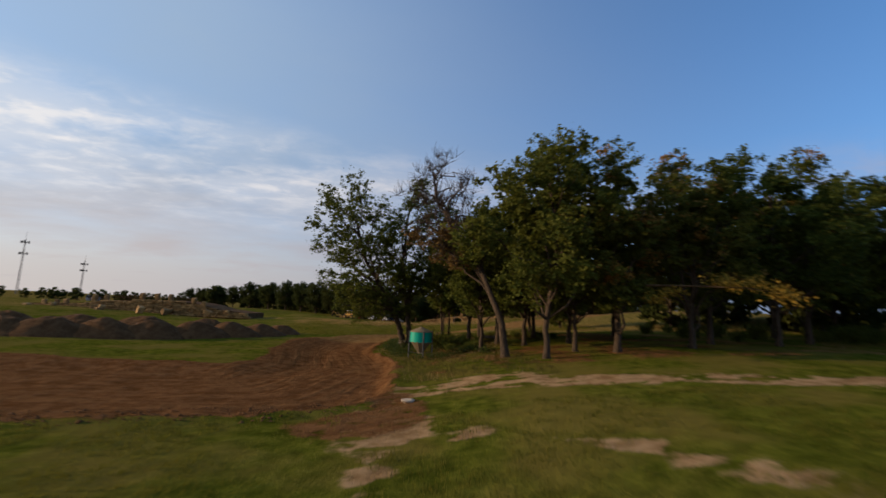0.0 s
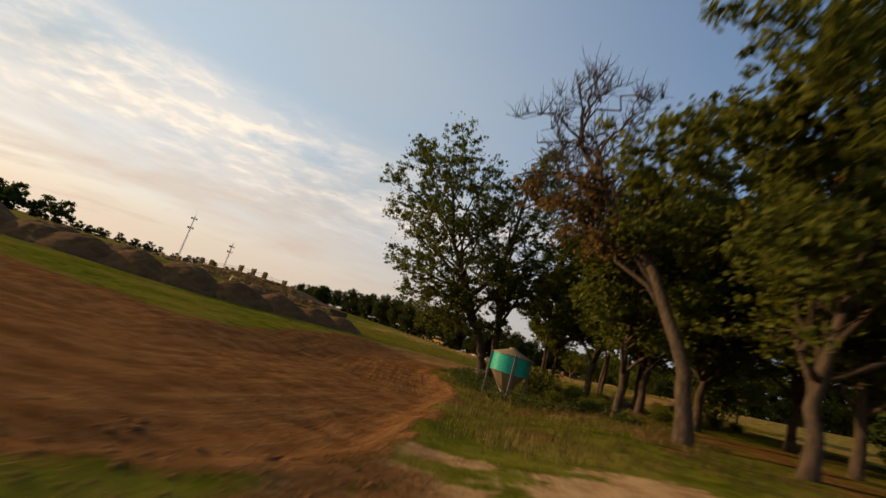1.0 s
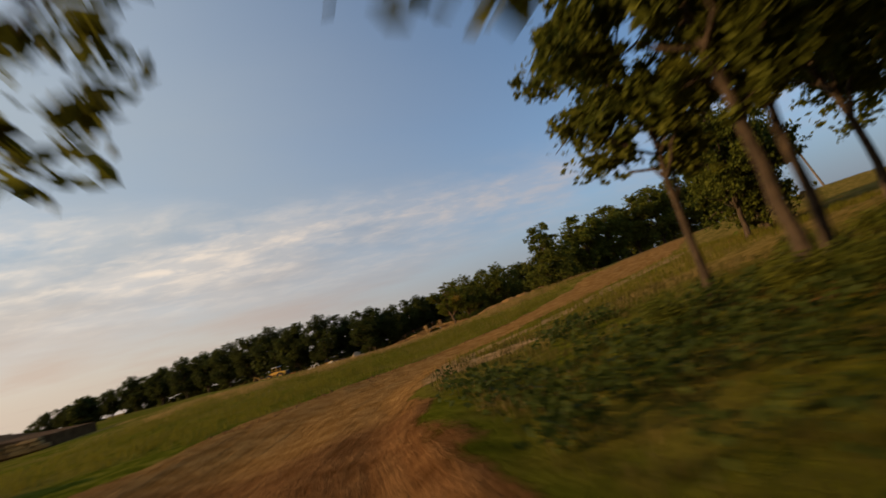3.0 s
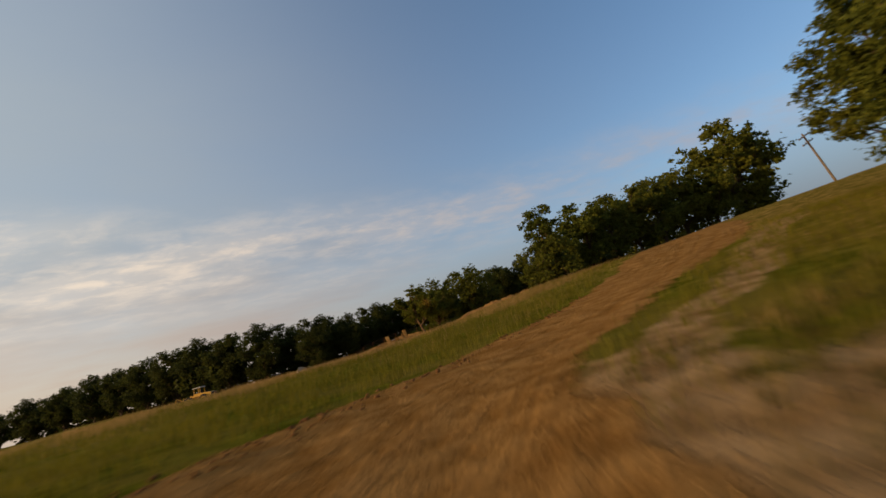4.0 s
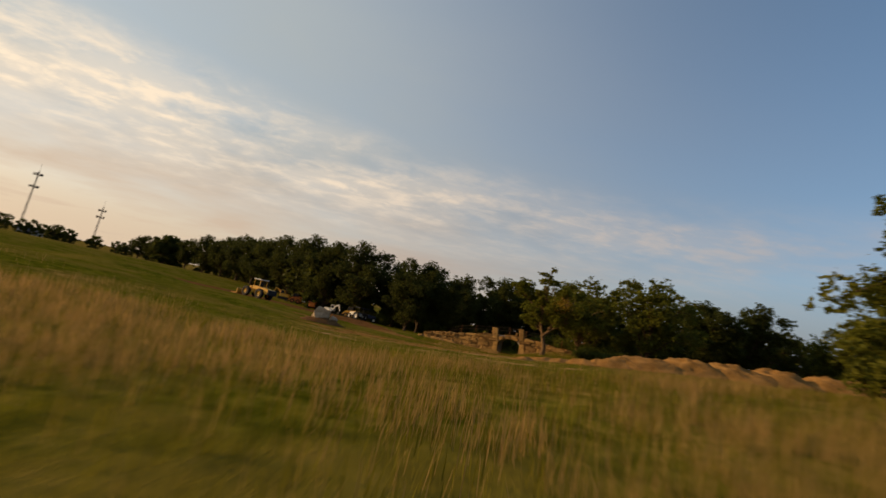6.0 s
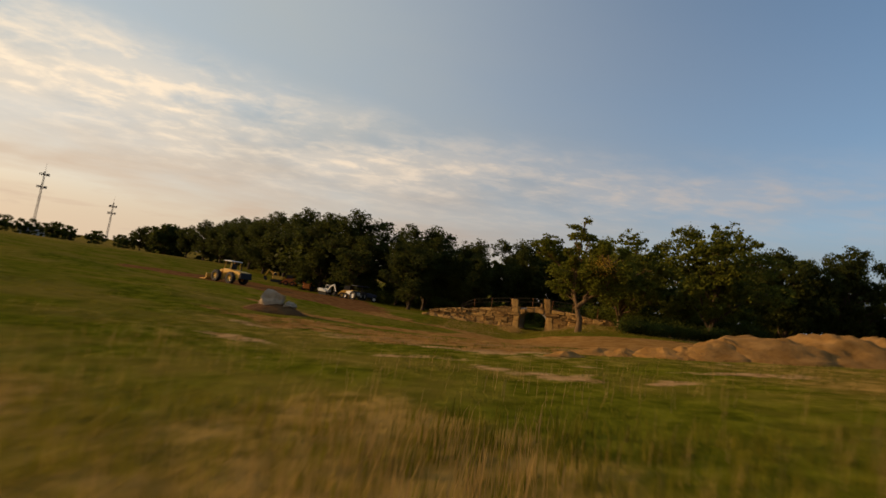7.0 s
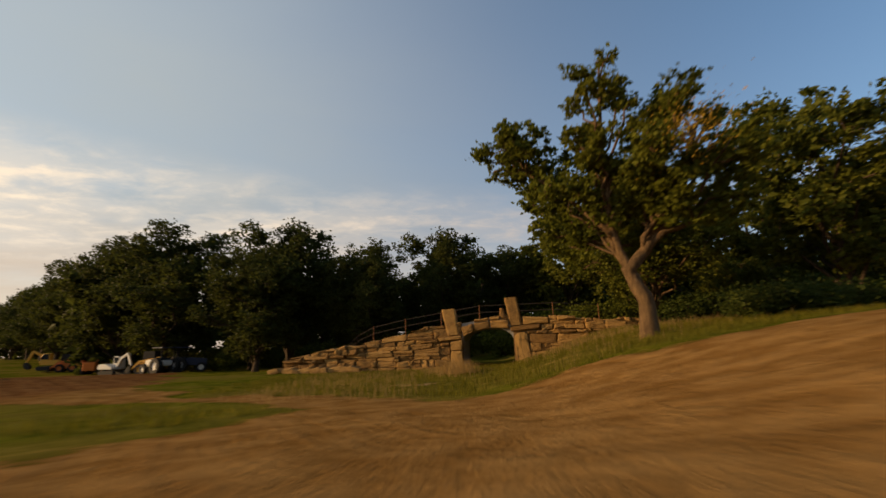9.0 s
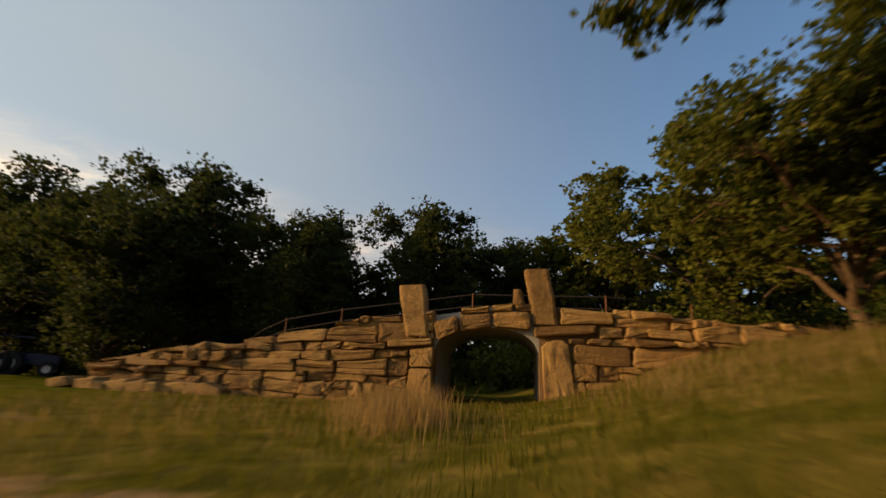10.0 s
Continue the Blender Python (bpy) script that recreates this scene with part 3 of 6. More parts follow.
def grow_tree(rng, trunk, radius, crown, limbs=14, start=0.4, subs=4, leaves=9000, clump=0.65, up=0.35, bare=0.0, tilt=0.0):
    """Trunk and limb tubes, and leaf places. trunk: points of the stem; crown: (centre, radii) of the leafy ellipsoid."""
    verts, faces, tips = [], [], []

    def add(points, radii, sides):
        v, f = tube(points, radii, sides)
        o = len(verts)
        verts.extend(v)
        faces.extend(tuple(k + o for k in q) for q in f)
    pts = [np.array(p, float) for p in trunk]
    dense = []
    for a, b in zip(pts, pts[1:]):
        for w in np.linspace(0, 1, 4, endpoint=False):
            dense.append(a + (b - a) * w)
    dense.append(pts[-1])
    dense = np.array(dense)
    m = len(dense)
    dense[1:] += rng.normal(0, radius * 0.16, (m - 1, 3)) * [1, 1, 0.3]
    f = np.linspace(0, 1, m)
    rad = radius * (1 - 0.72 * f) * (1 + 0.5 * np.exp(-f * 22))
    add(dense, rad, 9)
    cc, cr = np.array(crown[0], float), np.array(crown[1], float)
    golden = rng.uniform(0, 6.28)
    # rounded lobes that make up the crown, lowest first
    kk = np.arange(limbs)
    cz = -0.94 + 1.90 * (kk + 0.5) / limbs
    flat = np.sqrt(np.maximum(0.05, 1 - np.abs(cz) ** 2.4))
    inner = np.where(kk % 4 == 3, 0.38, 0.76) * rng.uniform(0.78, 1.2, limbs)
    lobes = np.stack([np.cos(golden + kk * 2.4) * flat * inner, np.sin(golden + kk * 2.4) * flat * inner, cz * 0.80], -1) * cr
    lobes = lobes + rng.normal(0, 0.09, (limbs, 3)) * cr
    lobes[:, 0] += tilt * lobes[:, 2]
    lobes = lobes + cc
    lobe_r = rng.uniform(0.19, 0.37, limbs) * (cr[0] * cr[1]) ** 0.5

    def inside(p):
        q = (p - cc) * 1.0
        q[0] -= tilt * q[2]
        far = np.linalg.norm(q / cr)
        return p if far < 0.95 else cc + (p - cc) * 0.95 / far
    for k in range(limbs):
        w = start + (1 - start) * (k + 0.5) / limbs
        j = min(int(w * (m - 1)), m - 2)
        p0 = dense[j]
        ang = golden + k * 2.4
        target = lobes[k] + rng.normal(0, 0.03, 3) * cr
        line = []
        for q in np.linspace(0, 1, 6):
            p = p0 + (target - p0) * q
            p = p + np.array([0, 0, up * np.linalg.norm(target - p0) * 0.5 * math.sin(q * math.pi) * 0.6]) + rng.normal(0, 0.05 * np.linalg.norm(target - p0), 3) * (q > 0) * (q < 1)
            line.append(p)
        r0 = min(rad[j] * 0.62, 0.25 * radius + 0.05)
        add(line, np.linspace(r0, 0.025, 6), 6)
        tips += [line[-1], line[4], line[3] * 0.5 + line[4] * 0.5]
        if not bare:
            tips.append(line[3])
        for s in range(subs):
            q = rng.uniform(0.35, 0.95)
            i0 = min(int(q * 5), 4)
            b0 = line[i0] + (line[i0 + 1] - line[i0]) * (q * 5 - i0)
            d = (line[i0 + 1] - line[i0])
            d = d / (np.linalg.norm(d) + 1e-6) + rng.normal(0, 0.75, 3)
            ln = rng.uniform(0.22, 0.42) * cr[:2].mean()
            b1 = b0 + d / np.linalg.norm(d) * ln * 0.55 + rng.normal(0, 0.1, 3)
            b2 = b1 + (d / np.linalg.norm(d) * 0.6 + rng.normal(0, 0.35, 3)) * ln * 0.6
            if not bare:
                b1, b2 = inside(b1), inside(b2)
            add([b0, b1, b2], [r0 * 0.42 * (1 - q * 0.5), r0 * 0.25, 0.012], 5)
            tips += [b1, b2, (b1 + b2) / 2]
            if bare:
                for _ in range(7):
                    e = b1 + (b2 - b1) * rng.uniform(0, 1)
                    g = rng.normal(0, 0.8, 3) + [0, 0, 1.3]
                    add([e, e + g / np.linalg.norm(g) * ln * 0.35, e + g / np.linalg.norm(g) * ln * 0.6 + rng.normal(0, 0.12, 3)], [0.02, 0.013, 0.006], 4)
    tips = np.array(tips)
    # leaves: most fill the lobes, thickest at their skin, the rest sit round the twigs
    def balls(n, power):
        v = rng.normal(0, 1, (n, 3))
        return v / np.linalg.norm(v, axis=1, keepdims=True) * rng.uniform(0, 1, (n, 1)) ** power
    share = 0.0 if bare else 0.60
    n1 = int(leaves * share)
    weight = lobe_r ** 2 / (lobe_r ** 2).sum()
    pick = rng.choice(limbs, n1, p=weight)
    bulge = balls(n1, 0.33)
    ripple = 0.55 + 0.80 * vnoise(bulge[:, 0] * 2.6 + pick * 3.1, bulge[:, 1] * 2.6 + bulge[:, 2] * 2.1, 9)
    one = lobes[pick] + bulge * (lobe_r[pick] * ripple)[:, None] * [1.0, 1.0, 0.86]
    n2 = leaves - n1
    pick = rng.integers(0, len(tips), n2)
    two = tips[pick] + balls(n2, 0.45) * (clump * rng.uniform(0.5, 1.0, len(tips))[pick])[:, None] * [1.3, 1.3, 0.9]
    places = np.concatenate([one, two])
    g = 1.15 / max(0.4, clump)
    hole = vnoise(places[:, 0] * g + places[:, 2] * g * 0.6, places[:, 1] * g - places[:, 2] * g * 0.7, 17)
    places = places[hole > rng.uniform(0.08, 0.36, len(places))]
    if not bare:
        # leaves hang in small flat sprays
        sprays = places[rng.integers(0, len(places), max(90, len(places) // 20))]
        pick = rng.integers(0, len(sprays), len(places))
        wide = (0.68 * clump * rng.uniform(0.5, 1.3, len(sprays)))[pick][:, None]
        hung = sprays[pick] + balls(len(places), 0.6) * wide * [1.0, 1.0, 0.6]
        places = np.where(rng.uniform(0, 1, (len(places), 1)) < 0.82, hung, places)
    deep = places - cc
    deep[:, 0] -= tilt * deep[:, 2]
    deep = np.linalg.norm(deep / cr, axis=1, keepdims=True)
    places = np.concatenate([places, 1.0 + 0.5 * step(0.75, 0.45, deep)], 1)
    return verts, faces, places


def tree_thing(name, label, verts, faces, leaf_sets, bark, category="tree", group=""):
    ob = tagged(new(name), label, category, group)
    part("trunk", mesh_from("trunk", np.array([tuple(v) for v in verts]), faces, bark, True), None, ob)
    for nm, me in leaf_sets:
        part(nm, me, None, ob)
    return ob


def simple_tree(seed, height, spread, base_clear, radius, leaves, size, material, bark=BARK, limbs=14, clump=0.65, lean=(0, 0), name="oak_tree", label="", subs=4, group="", start=None):
    rng = np.random.default_rng(seed)
    top = height * 0.8
    trunk = [(0, 0, -0.3), (lean[0] * 0.1, lean[1] * 0.1, top * 0.2), (lean[0] * 0.4 + rng.normal(0, 0.2), lean[1] * 0.4 + rng.normal(0, 0.2), top * 0.5), (lean[0], lean[1], top)]
    crown = ((lean[0] * 0.7, lean[1] * 0.7, (height + base_clear) / 2), (spread, spread, (height - base_clear) / 2))
    v, f, p = grow_tree(rng, trunk, radius, crown, limbs, start or max(0.12, base_clear / top * 0.75), subs, leaves, clump)
    return tree_thing(name, label, v, f, [("crown", leaf_mesh("crown", p, size, rng, material))], bark, "tree", group)


def put_tree(proto, x, y, size=1.0, turn=0.0, label="", tall=1.0):
    ob = copy_thing(proto, pose(x, y, ground_z(x, y), 0, 0, turn))
    ob.scale = (size, size, size * tall)
    if label:
        tagged(ob, label)
    return ob


def settle(ob, x, y, turn=0.0, size=1.0, tall=1.0):
    ob.matrix_basis = pose(x, y, ground_z(x, y), 0, 0, turn)
    ob.scale = (size, size, size * tall)
    return ob


# grove beside the road
GREEN_OAK = "tall broad oak with dense dark green leaves"
oak_a = settle(simple_tree(3, 15.5, 5.6, 2.3, 0.22, 28000, 0.235, LEAF, start=0.30, label=GREEN_OAK, group="grove trees", limbs=22, clump=0.64), 9.8, 28.2, 20, 0.97, 1.02)
oak_b = settle(simple_tree(5, 14.0, 4.6, 2.5, 0.22, 21000, 0.23, LEAF, limbs=19, clump=0.62, start=0.32, label=GREEN_OAK, group="grove trees"), 6.3, 42.6, 80)
oak_c = settle(simple_tree(8, 16.0, 5.4, 3.4, 0.27, 24000, 0.24, LEAF_WARM, limbs=20, clump=0.64, label="tall oak with olive leaves and brown autumn sprays", group="grove trees"), 15.0, 29.5, 0, 0.88)
slim_a = settle(simple_tree(15, 13.5, 3.0, 2.7, 0.15, 14000, 0.20, LEAF, limbs=15, clump=0.46, lean=(-0.5, 0.2), start=0.45, label="slim dark oak with bare lower trunk", group="grove trees"), 4.0, 50.0, 0)
slim_b = settle(simple_tree(16, 11.5, 2.7, 2.4, 0.13, 12000, 0.20, LEAF, limbs=14, clump=0.46, lean=(0.6, -0.2), start=0.45, label="slim dark oak with bare lower trunk", group="grove trees"), 4.75, 50.1, 60)
for proto, x, y, size, turn in (
        (oak_b, 10.6, 38.0, 0.98, 140), (oak_a, 14.5, 38, 0.95, 200), (oak_c, 21.0, 31.0, 0.86, 60), (oak_b, 25, 35, 1.1, 10),
        (oak_a, 29, 33, 1.0, 100), (oak_c, 35, 37.0, 1.0, 170), (oak_b, 41, 35, 1.1, 220), (oak_a, 48, 39, 1.05, 15),
        (oak_b, 21, 44, 1.0, 75), (oak_c, 30, 45, 1.0, 130), (oak_a, 40, 47, 1.0, 190), (oak_b, 8.7, 40.3, 1.0, 120), (oak_a, 14.5, 52.5, 0.85, 90),
        (oak_b, 20.6, 66.3, 0.82, 20), (oak_a, 56, 36, 1.1, 60), (oak_b, 60, 46, 1.1, 10), (oak_b, 26, 70, 0.75, 100),
        (oak_b, 6.55, 35.2, 0.84, 260), (oak_b, 13.0, 44.5, 0.95, 15), (oak_b, 50, 50, 1.0, 140), (oak_b, 12.6, 31.0, 0.8, 330),
        (slim_b, 4.3, 52.6, 0.9, 200), (slim_a, 7.85, 48.0, 0.95, 140), (slim_b, 7.7, 46.3, 1.0, 20), (slim_a, 10.5, 52.5, 0.9, 260), (slim_b, 10.9, 50.2, 1.0, 310),
        (slim_a, 9.6, 45.2, 1.0, 75), (slim_b, 13.6, 48.5, 1.05, 160)):
    put_tree(proto, x, y, size, turn)


def build_yellow_limb():
    """A low limb of the warm oak, its leaves turned yellow."""
    rng = np.random.default_rng(27)
    line = [(0.1, -0.1, 4.9), (1.6, -2.2, 5.0), (3.4, -4.6, 4.9), (5.2, -6.4, 4.8), (6.6, -7.6, 4.5)]
    v, f = tube(line, [0.11, 0.085, 0.06, 0.035, 0.015], 7)
    limb = part("limb", mesh_from("limb", np.array([tuple(q) for q in v]), f, PALE_BARK, True), None, oak_c)
    spots = np.array([(2.2, -3.6, 4.5), (1.5, -3.0, 4.0), (4.4, -5.4, 5.3), (5.0, -6.0, 5.0), (5.8, -6.8, 5.1), (6.6, -7.4, 4.7), (6.9, -7.9, 4.2)])
    at = spots[rng.integers(0, len(spots), 900)] + rng.normal(0, 1, (900, 3)) * [0.42, 0.42, 0.22]
    part("leaves", leaf_mesh("leaves", at, 0.21, rng, LEAF_YELLOW), None, limb, "yellowed oak leaves")


build_yellow_limb()


def build_twin_tree():
    rng = np.random.default_rng(21)
    v1, f1, p1 = grow_tree(rng, [(0, 0, -0.4), (-0.25, 0, 1.0), (-0.6, -0.2, 2.2), (-1.2, -0.5, 3.3), (-2.0, -0.8, 4.7), (-2.9, -1.0, 6.4), (-4.3, -1.4, 8.6), (-5.4, -1.6, 12.5)], 0.34,
                           ((-4.2, -1.3, 9.6), (6.0, 4.6, 7.0)), 38, 0.42, 4, 48000, 0.42, 0.25, 0.0, -0.30)
    v2, f2, p2 = grow_tree(rng, [(0.4, 0.1, -0.4), (0.45, 0.2, 1.4), (0.35, 0.2, 2.6), (0.05, 0.3, 4.2), (-0.35, 0.3, 6.0), (-0.6, 0.3, 8.6), (-0.4, 0.4, 12.5), (0.2, 0.4, 16.5)], 0.31,
                           ((1.0, 0.4, 10.6), (4.0, 4.2, 7.2)), 28, 0.36, 4, 32000, 0.42)
    v3, f3, p3 = grow_tree(rng, [(-0.75, -0.3, 2.9), (-1.9, -0.9, 4.3), (-3.4, -1.2, 4.8), (-5.2, -1.4, 5.0)], 0.12,
                           ((-3.9, -1.2, 4.1), (2.9, 2.4, 1.9)), 18, 0.25, 3, 7500, 0.34, 0.1)
    ob = tagged(new("oak_tree"), "twin-trunked oak leaning over the dirt road", "tree", "grove trees")
    part("trunk", mesh_from("trunk", np.array([tuple(q) for q in v1]), f1, BARK, True), None, ob)
    part("trunk", mesh_from("trunk", np.array([tuple(q) for q in v2]), f2, BARK, True), None, ob)
    part("limb", mesh_from("limb", np.array([tuple(q) for q in v3]), f3, BARK, True), None, ob)
    part("crown", leaf_mesh("crown", p3[:, :3], 0.15, rng, LEAF), None, ob)
    part("crown", leaf_mesh("crown", p1[:, :3], 0.172, rng, LEAF), None, ob)
    part("crown", leaf_mesh("crown", p2[:, :3], 0.155, rng, LEAF), None, ob)
    settle(ob, 0.02, 45.2)


build_twin_tree()


def build_dead_tree():
    rng = np.random.default_rng(33)
    v, f, p = grow_tree(rng, [(0, 0, -0.4), (-0.3, 0.3, 2.2), (-1.5, 1.6, 5.5), (-3.5, 3.5, 9.0), (-5.1, 5.0, 12.0), (-5.5, 5.3, 14.2)], 0.27,
                        ((-4.8, 4.3, 10.6), (4.3, 4.3, 5.0)), 28, 0.32, 6, 8500, 0.5, up=0.7, bare=1.0)
    low = p[(p[:, 2] < 9.0) & (rng.uniform(0, 1, len(p)) < 0.6)]
    ob = tagged(new("dead_oak_tree"), "half-dead leaning oak with bare top and brown leaves", "tree", "grove trees")
    part("trunk", mesh_from("trunk", np.array([tuple(q) for q in v]), f, BARK, True), None, ob)
    part("crown", leaf_mesh("crown", low, 0.26, rng, LEAF_DEAD), None, ob)
    settle(ob, 7.6, 30.2)


build_dead_tree()

# trees beyond the field
def build_cedar():
    """A wide skirt of low branches under a narrower pointed top."""
    rng = np.random.default_rng(41)
    v1, f1, p1 = grow_tree(rng, [(0, 0, -0.3), (0.1, 0, 2), (0.1, 0.1, 5), (0.2, 0.1, 8.4)], 0.2, ((0.3, 0, 2.4), (4.0, 4.0, 2.9)), 26, 0.08, 3, 17000, 0.5, 0.05)
    v2, f2, p2 = grow_tree(rng, [(0.1, 0.1, 4.6), (0.2, 0.1, 6.6), (0.2, 0.1, 9.0)], 0.09, ((0.0, 0, 6.4), (2.3, 2.3, 3.2)), 22, 0.1, 3, 8000, 0.4, 0.05)
    ob = tagged(new("cedar_tree"), "bushy green cedar with layered branches at the field edge", "tree")
    part("trunk", mesh_from("trunk", np.array([tuple(q) for q in v1]), f1, BARK, True), None, ob)
    part("leader", mesh_from("leader", np.array([tuple(q) for q in v2]), f2, BARK, True), None, ob)
    part("crown", leaf_mesh("crown", p1, 0.21, rng, LEAF), None, ob)
    part("crown", leaf_mesh("crown", p2, 0.20, rng, LEAF), None, ob)
    settle(ob, 23.4, 100.6)


build_cedar()
edge_oak = settle(simple_tree(43, 9.6, 4.6, 0.3, 0.26, 13000, 0.32, LEAF, limbs=22, clump=0.7, label="round-crowned oak on the rise beyond the field", group="hill trees"), 34, 107)
for x, y, size, turn in ((28.5, 106, 0.72, 50), (40, 109, 1.0, 120), (46, 111, 1.08, 200), (52, 112, 1.18, 300), (58, 113, 1.22, 260), (64, 112, 1.2, 20), (74.5, 114, 2.0, 80), (22.6, 66.6, 0.78, 40), (81, 117, 1.0, 140)):
    put_tree(edge_oak, x, y, size, turn)


def build_forked_tree():
    """A short leaning stem, a right fork, an upright leader and two long limbs that reach back."""
    rng = np.random.default_rng(52)
    ob = tagged(new("forked_tree"), "crooked forked tree with pale trunk and yellow-green leaves", "tree")
    grown = (
        ("trunk", [(0, 0, -0.3), (-0.02, 0.05, 0.8), (-0.25, 0.3, 1.9), (0.35, 0.2, 2.6), (0.95, 0.1, 3.4), (1.4, -0.5, 4.6), (1.5, -1.0, 5.9)], 0.25,
         ((1.4, -0.2, 5.1), (2.3, 2.0, 2.2)), 20, 0.45, 4, 15000, 0.40, 0.3),
        ("limb", [(-0.22, 0.28, 1.75), (-0.6, 0.5, 3.3), (-0.5, 0.6, 5.6), (-0.4, 0.4, 8.7)], 0.13,
         ((-0.6, 0.5, 6.9), (1.3, 1.3, 2.3)), 14, 0.35, 3, 4200, 0.34, 0.3),
        ("limb", [(-0.5, 0.45, 3.0), (-1.8, 2.2, 5.3), (-3.0, 3.3, 6.5), (-3.9, 4.1, 7.0)], 0.09,
         ((-2.6, 2.9, 6.6), (1.6, 1.5, 0.95)), 16, 0.35, 3, 5200, 0.30, 0.15),
        ("limb", [(-0.45, 0.42, 2.6), (-0.8, 3.0, 4.6), (-1.1, 5.2, 6.0), (-1.3, 6.9, 6.6)], 0.09,
         ((-0.9, 4.8, 6.0), (1.2, 2.5, 0.85)), 16, 0.40, 3, 5200, 0.30, 0.15),
        ("limb", [(-0.3, 0.32, 2.0), (-0.7, 0.9, 3.0), (-0.8, 1.5, 4.2)], 0.09,
         ((-0.6, 1.4, 4.2), (1.9, 1.9, 1.8)), 18, 0.20, 3, 9500, 0.36, 0.2))
    for name, stem, radius, crown, limbs, start, subs, leaves, clump, up in grown:
        v, f, p = grow_tree(rng, stem, radius, crown, limbs, start, subs, leaves, clump, up)
        part(name, mesh_from(name, np.array([tuple(q) for q in v]), f, PALE_BARK, True), None, ob)
        part("crown", leaf_mesh("crown", p[:, :3], 0.17, rng, LEAF_FORK), None, ob)
    gold = rng.normal(0, 1, (760, 3)) * [0.5, 0.6, 0.35] + [0.9, -1.7, 5.3]
    part("crown", leaf_mesh("crown", gold, 0.075, rng, LEAF_YELLOW), None, ob, "yellowed leaves")
    settle(ob, 15.0, 130.75)


build_forked_tree()
small_tree = settle(simple_tree(61, 7.3, 4.1, 1.9, 0.19, 26000, 0.17, LEAF, PALE_BARK, limbs=26, clump=0.5, label="small dense tree with pale trunk behind the forked tree", name="small_tree"), 20.5, 139.6)
put_tree(small_tree, 27.0, 142.6, 0.5, 90, "young light green tree by the wood edge")
wood_a = settle(simple_tree(71, 12.2, 4.7, 1.8, 0.26, 27000, 0.24, LEAF_WOOD_SHADED, limbs=24, clump=0.8, label="tall dark oak at the edge of the wood", group="wood edge trees"), 12, 158.5)
wood_b = settle(simple_tree(73, 12.6, 5.2, 1.2, 0.30, 27000, 0.25, LEAF_WOOD_SHADED, limbs=25, clump=0.82, label="tall dark oak at the edge of the wood", group="wood edge trees"), -13, 160.5, 0, 1.08)
wood_c = settle(simple_tree(77, 11.2, 5.4, 1.4, 0.26, 19000, 0.27, LEAF, limbs=20, clump=0.62, label="full green tree at the edge of the wood", group="wood edge trees"), 27.3, 136.2, 0, 0.92)
for proto, x, y, size, turn in (
        (wood_a, -1, 155, 1.0, 30), (wood_b, 4.5, 159, 0.88, 100), (wood_a, 18, 160, 0.82, 170), (wood_c, 22.5, 156, 1.0, 60),
        (wood_b, -6.5, 163, 0.95, 220), (wood_a, -21, 167, 1.16, 120), (wood_b, -28, 176, 1.18, 10), (wood_a, -36, 184, 1.2, 75),
        (wood_b, -45, 192, 1.12, 150), (wood_a, -54, 201, 1.18, 200), (wood_b, -64, 211, 1.12, 60), (wood_a, -76, 222, 1.15, 130),
        (wood_b, -90, 234, 1.1, 20), (wood_a, -101, 240, 1.0, 210), (wood_b, -112, 243, 0.88, 300), (wood_a, -121, 248, 0.85, 40), (wood_b, -131, 253, 0.78, 110), (wood_a, 37, 142, 0.84, 250), (wood_b, 43, 143, 0.84, 10), (wood_c, 51, 140, 0.8, 80),
        # the last two trees of this row are added to shade the arch opening
        (wood_a, 58, 143, 0.92, 150), (wood_b, 66, 139, 0.92, 200), (wood_c, 24, 147.5, 0.95, 170), (wood_c, 35, 150, 0.95, 120), (wood_b, 75, 136, 0.9, 40), (wood_a, 5.5, 152.5, 0.70, 20), (wood_b, -2.5, 152.0, 0.74, 200)):
    put_tree(proto, x, y, size, turn)
wood_far = settle(simple_tree(81, 11.5, 6.0, -0.4, 0.28, 2400, 0.95, LEAF_FAR, limbs=13, subs=1, clump=1.0, label="distant dark tree on the skyline", group="distant trees"), -112, 246)
rng_far = np.random.default_rng(90)
for k in range(56):
    w = k / 55
    x, y = -104 - 220 * w + rng_far.normal(0, 5), 244 + 90 * w - 200 * w * w + rng_far.normal(0, 7)
    put_tree(wood_far, x, y, rng_far.uniform(0.85, 1.2) * (0.85 if w < 0.12 else 0.5 if w < 0.72 else 1.15), rng_far.uniform(0, 360))
for k in range(64):
    put_tree(wood_far, -300 - 16 * k + rng_far.normal(0, 20), 430 + rng_far.normal(0, 30), rng_far.uniform(0.35, 0.5), rng_far.uniform(0, 360))
for k in range(6):
    put_tree(wood_far, -338 - 9 * k + rng_far.normal(0, 4), 242 - 12 * k + rng_far.normal(0, 5), rng_far.uniform(0.4, 0.55), rng_far.uniform(0, 360))
# inner wood behind the edge, closing the gaps under the crowns
for k in range(20):
    x = -70 + 6.0 * k + rng_far.normal(0, 1.0)
    put_tree(wood_far, x, (182 if x > -26 else 182 - (x + 26) * 1.08) + rng_far.normal(0, 2), rng_far.uniform(0.85, 1.0), rng_far.uniform(0, 360), "tree inside the dark wood", 0.9)
for k in range(30):
    x = -100 + 6.5 * k + rng_far.normal(0, 1.2)
    y = (172 if x > -22 else 172 - (x + 22) * 1.08) + rng_far.normal(0, 2)
    put_tree(wood_far, x, y, rng_far.uniform(0.76, 0.94) * (1.16 if x < -18 else 1.0), rng_far.uniform(0, 360), "tree inside the dark wood")
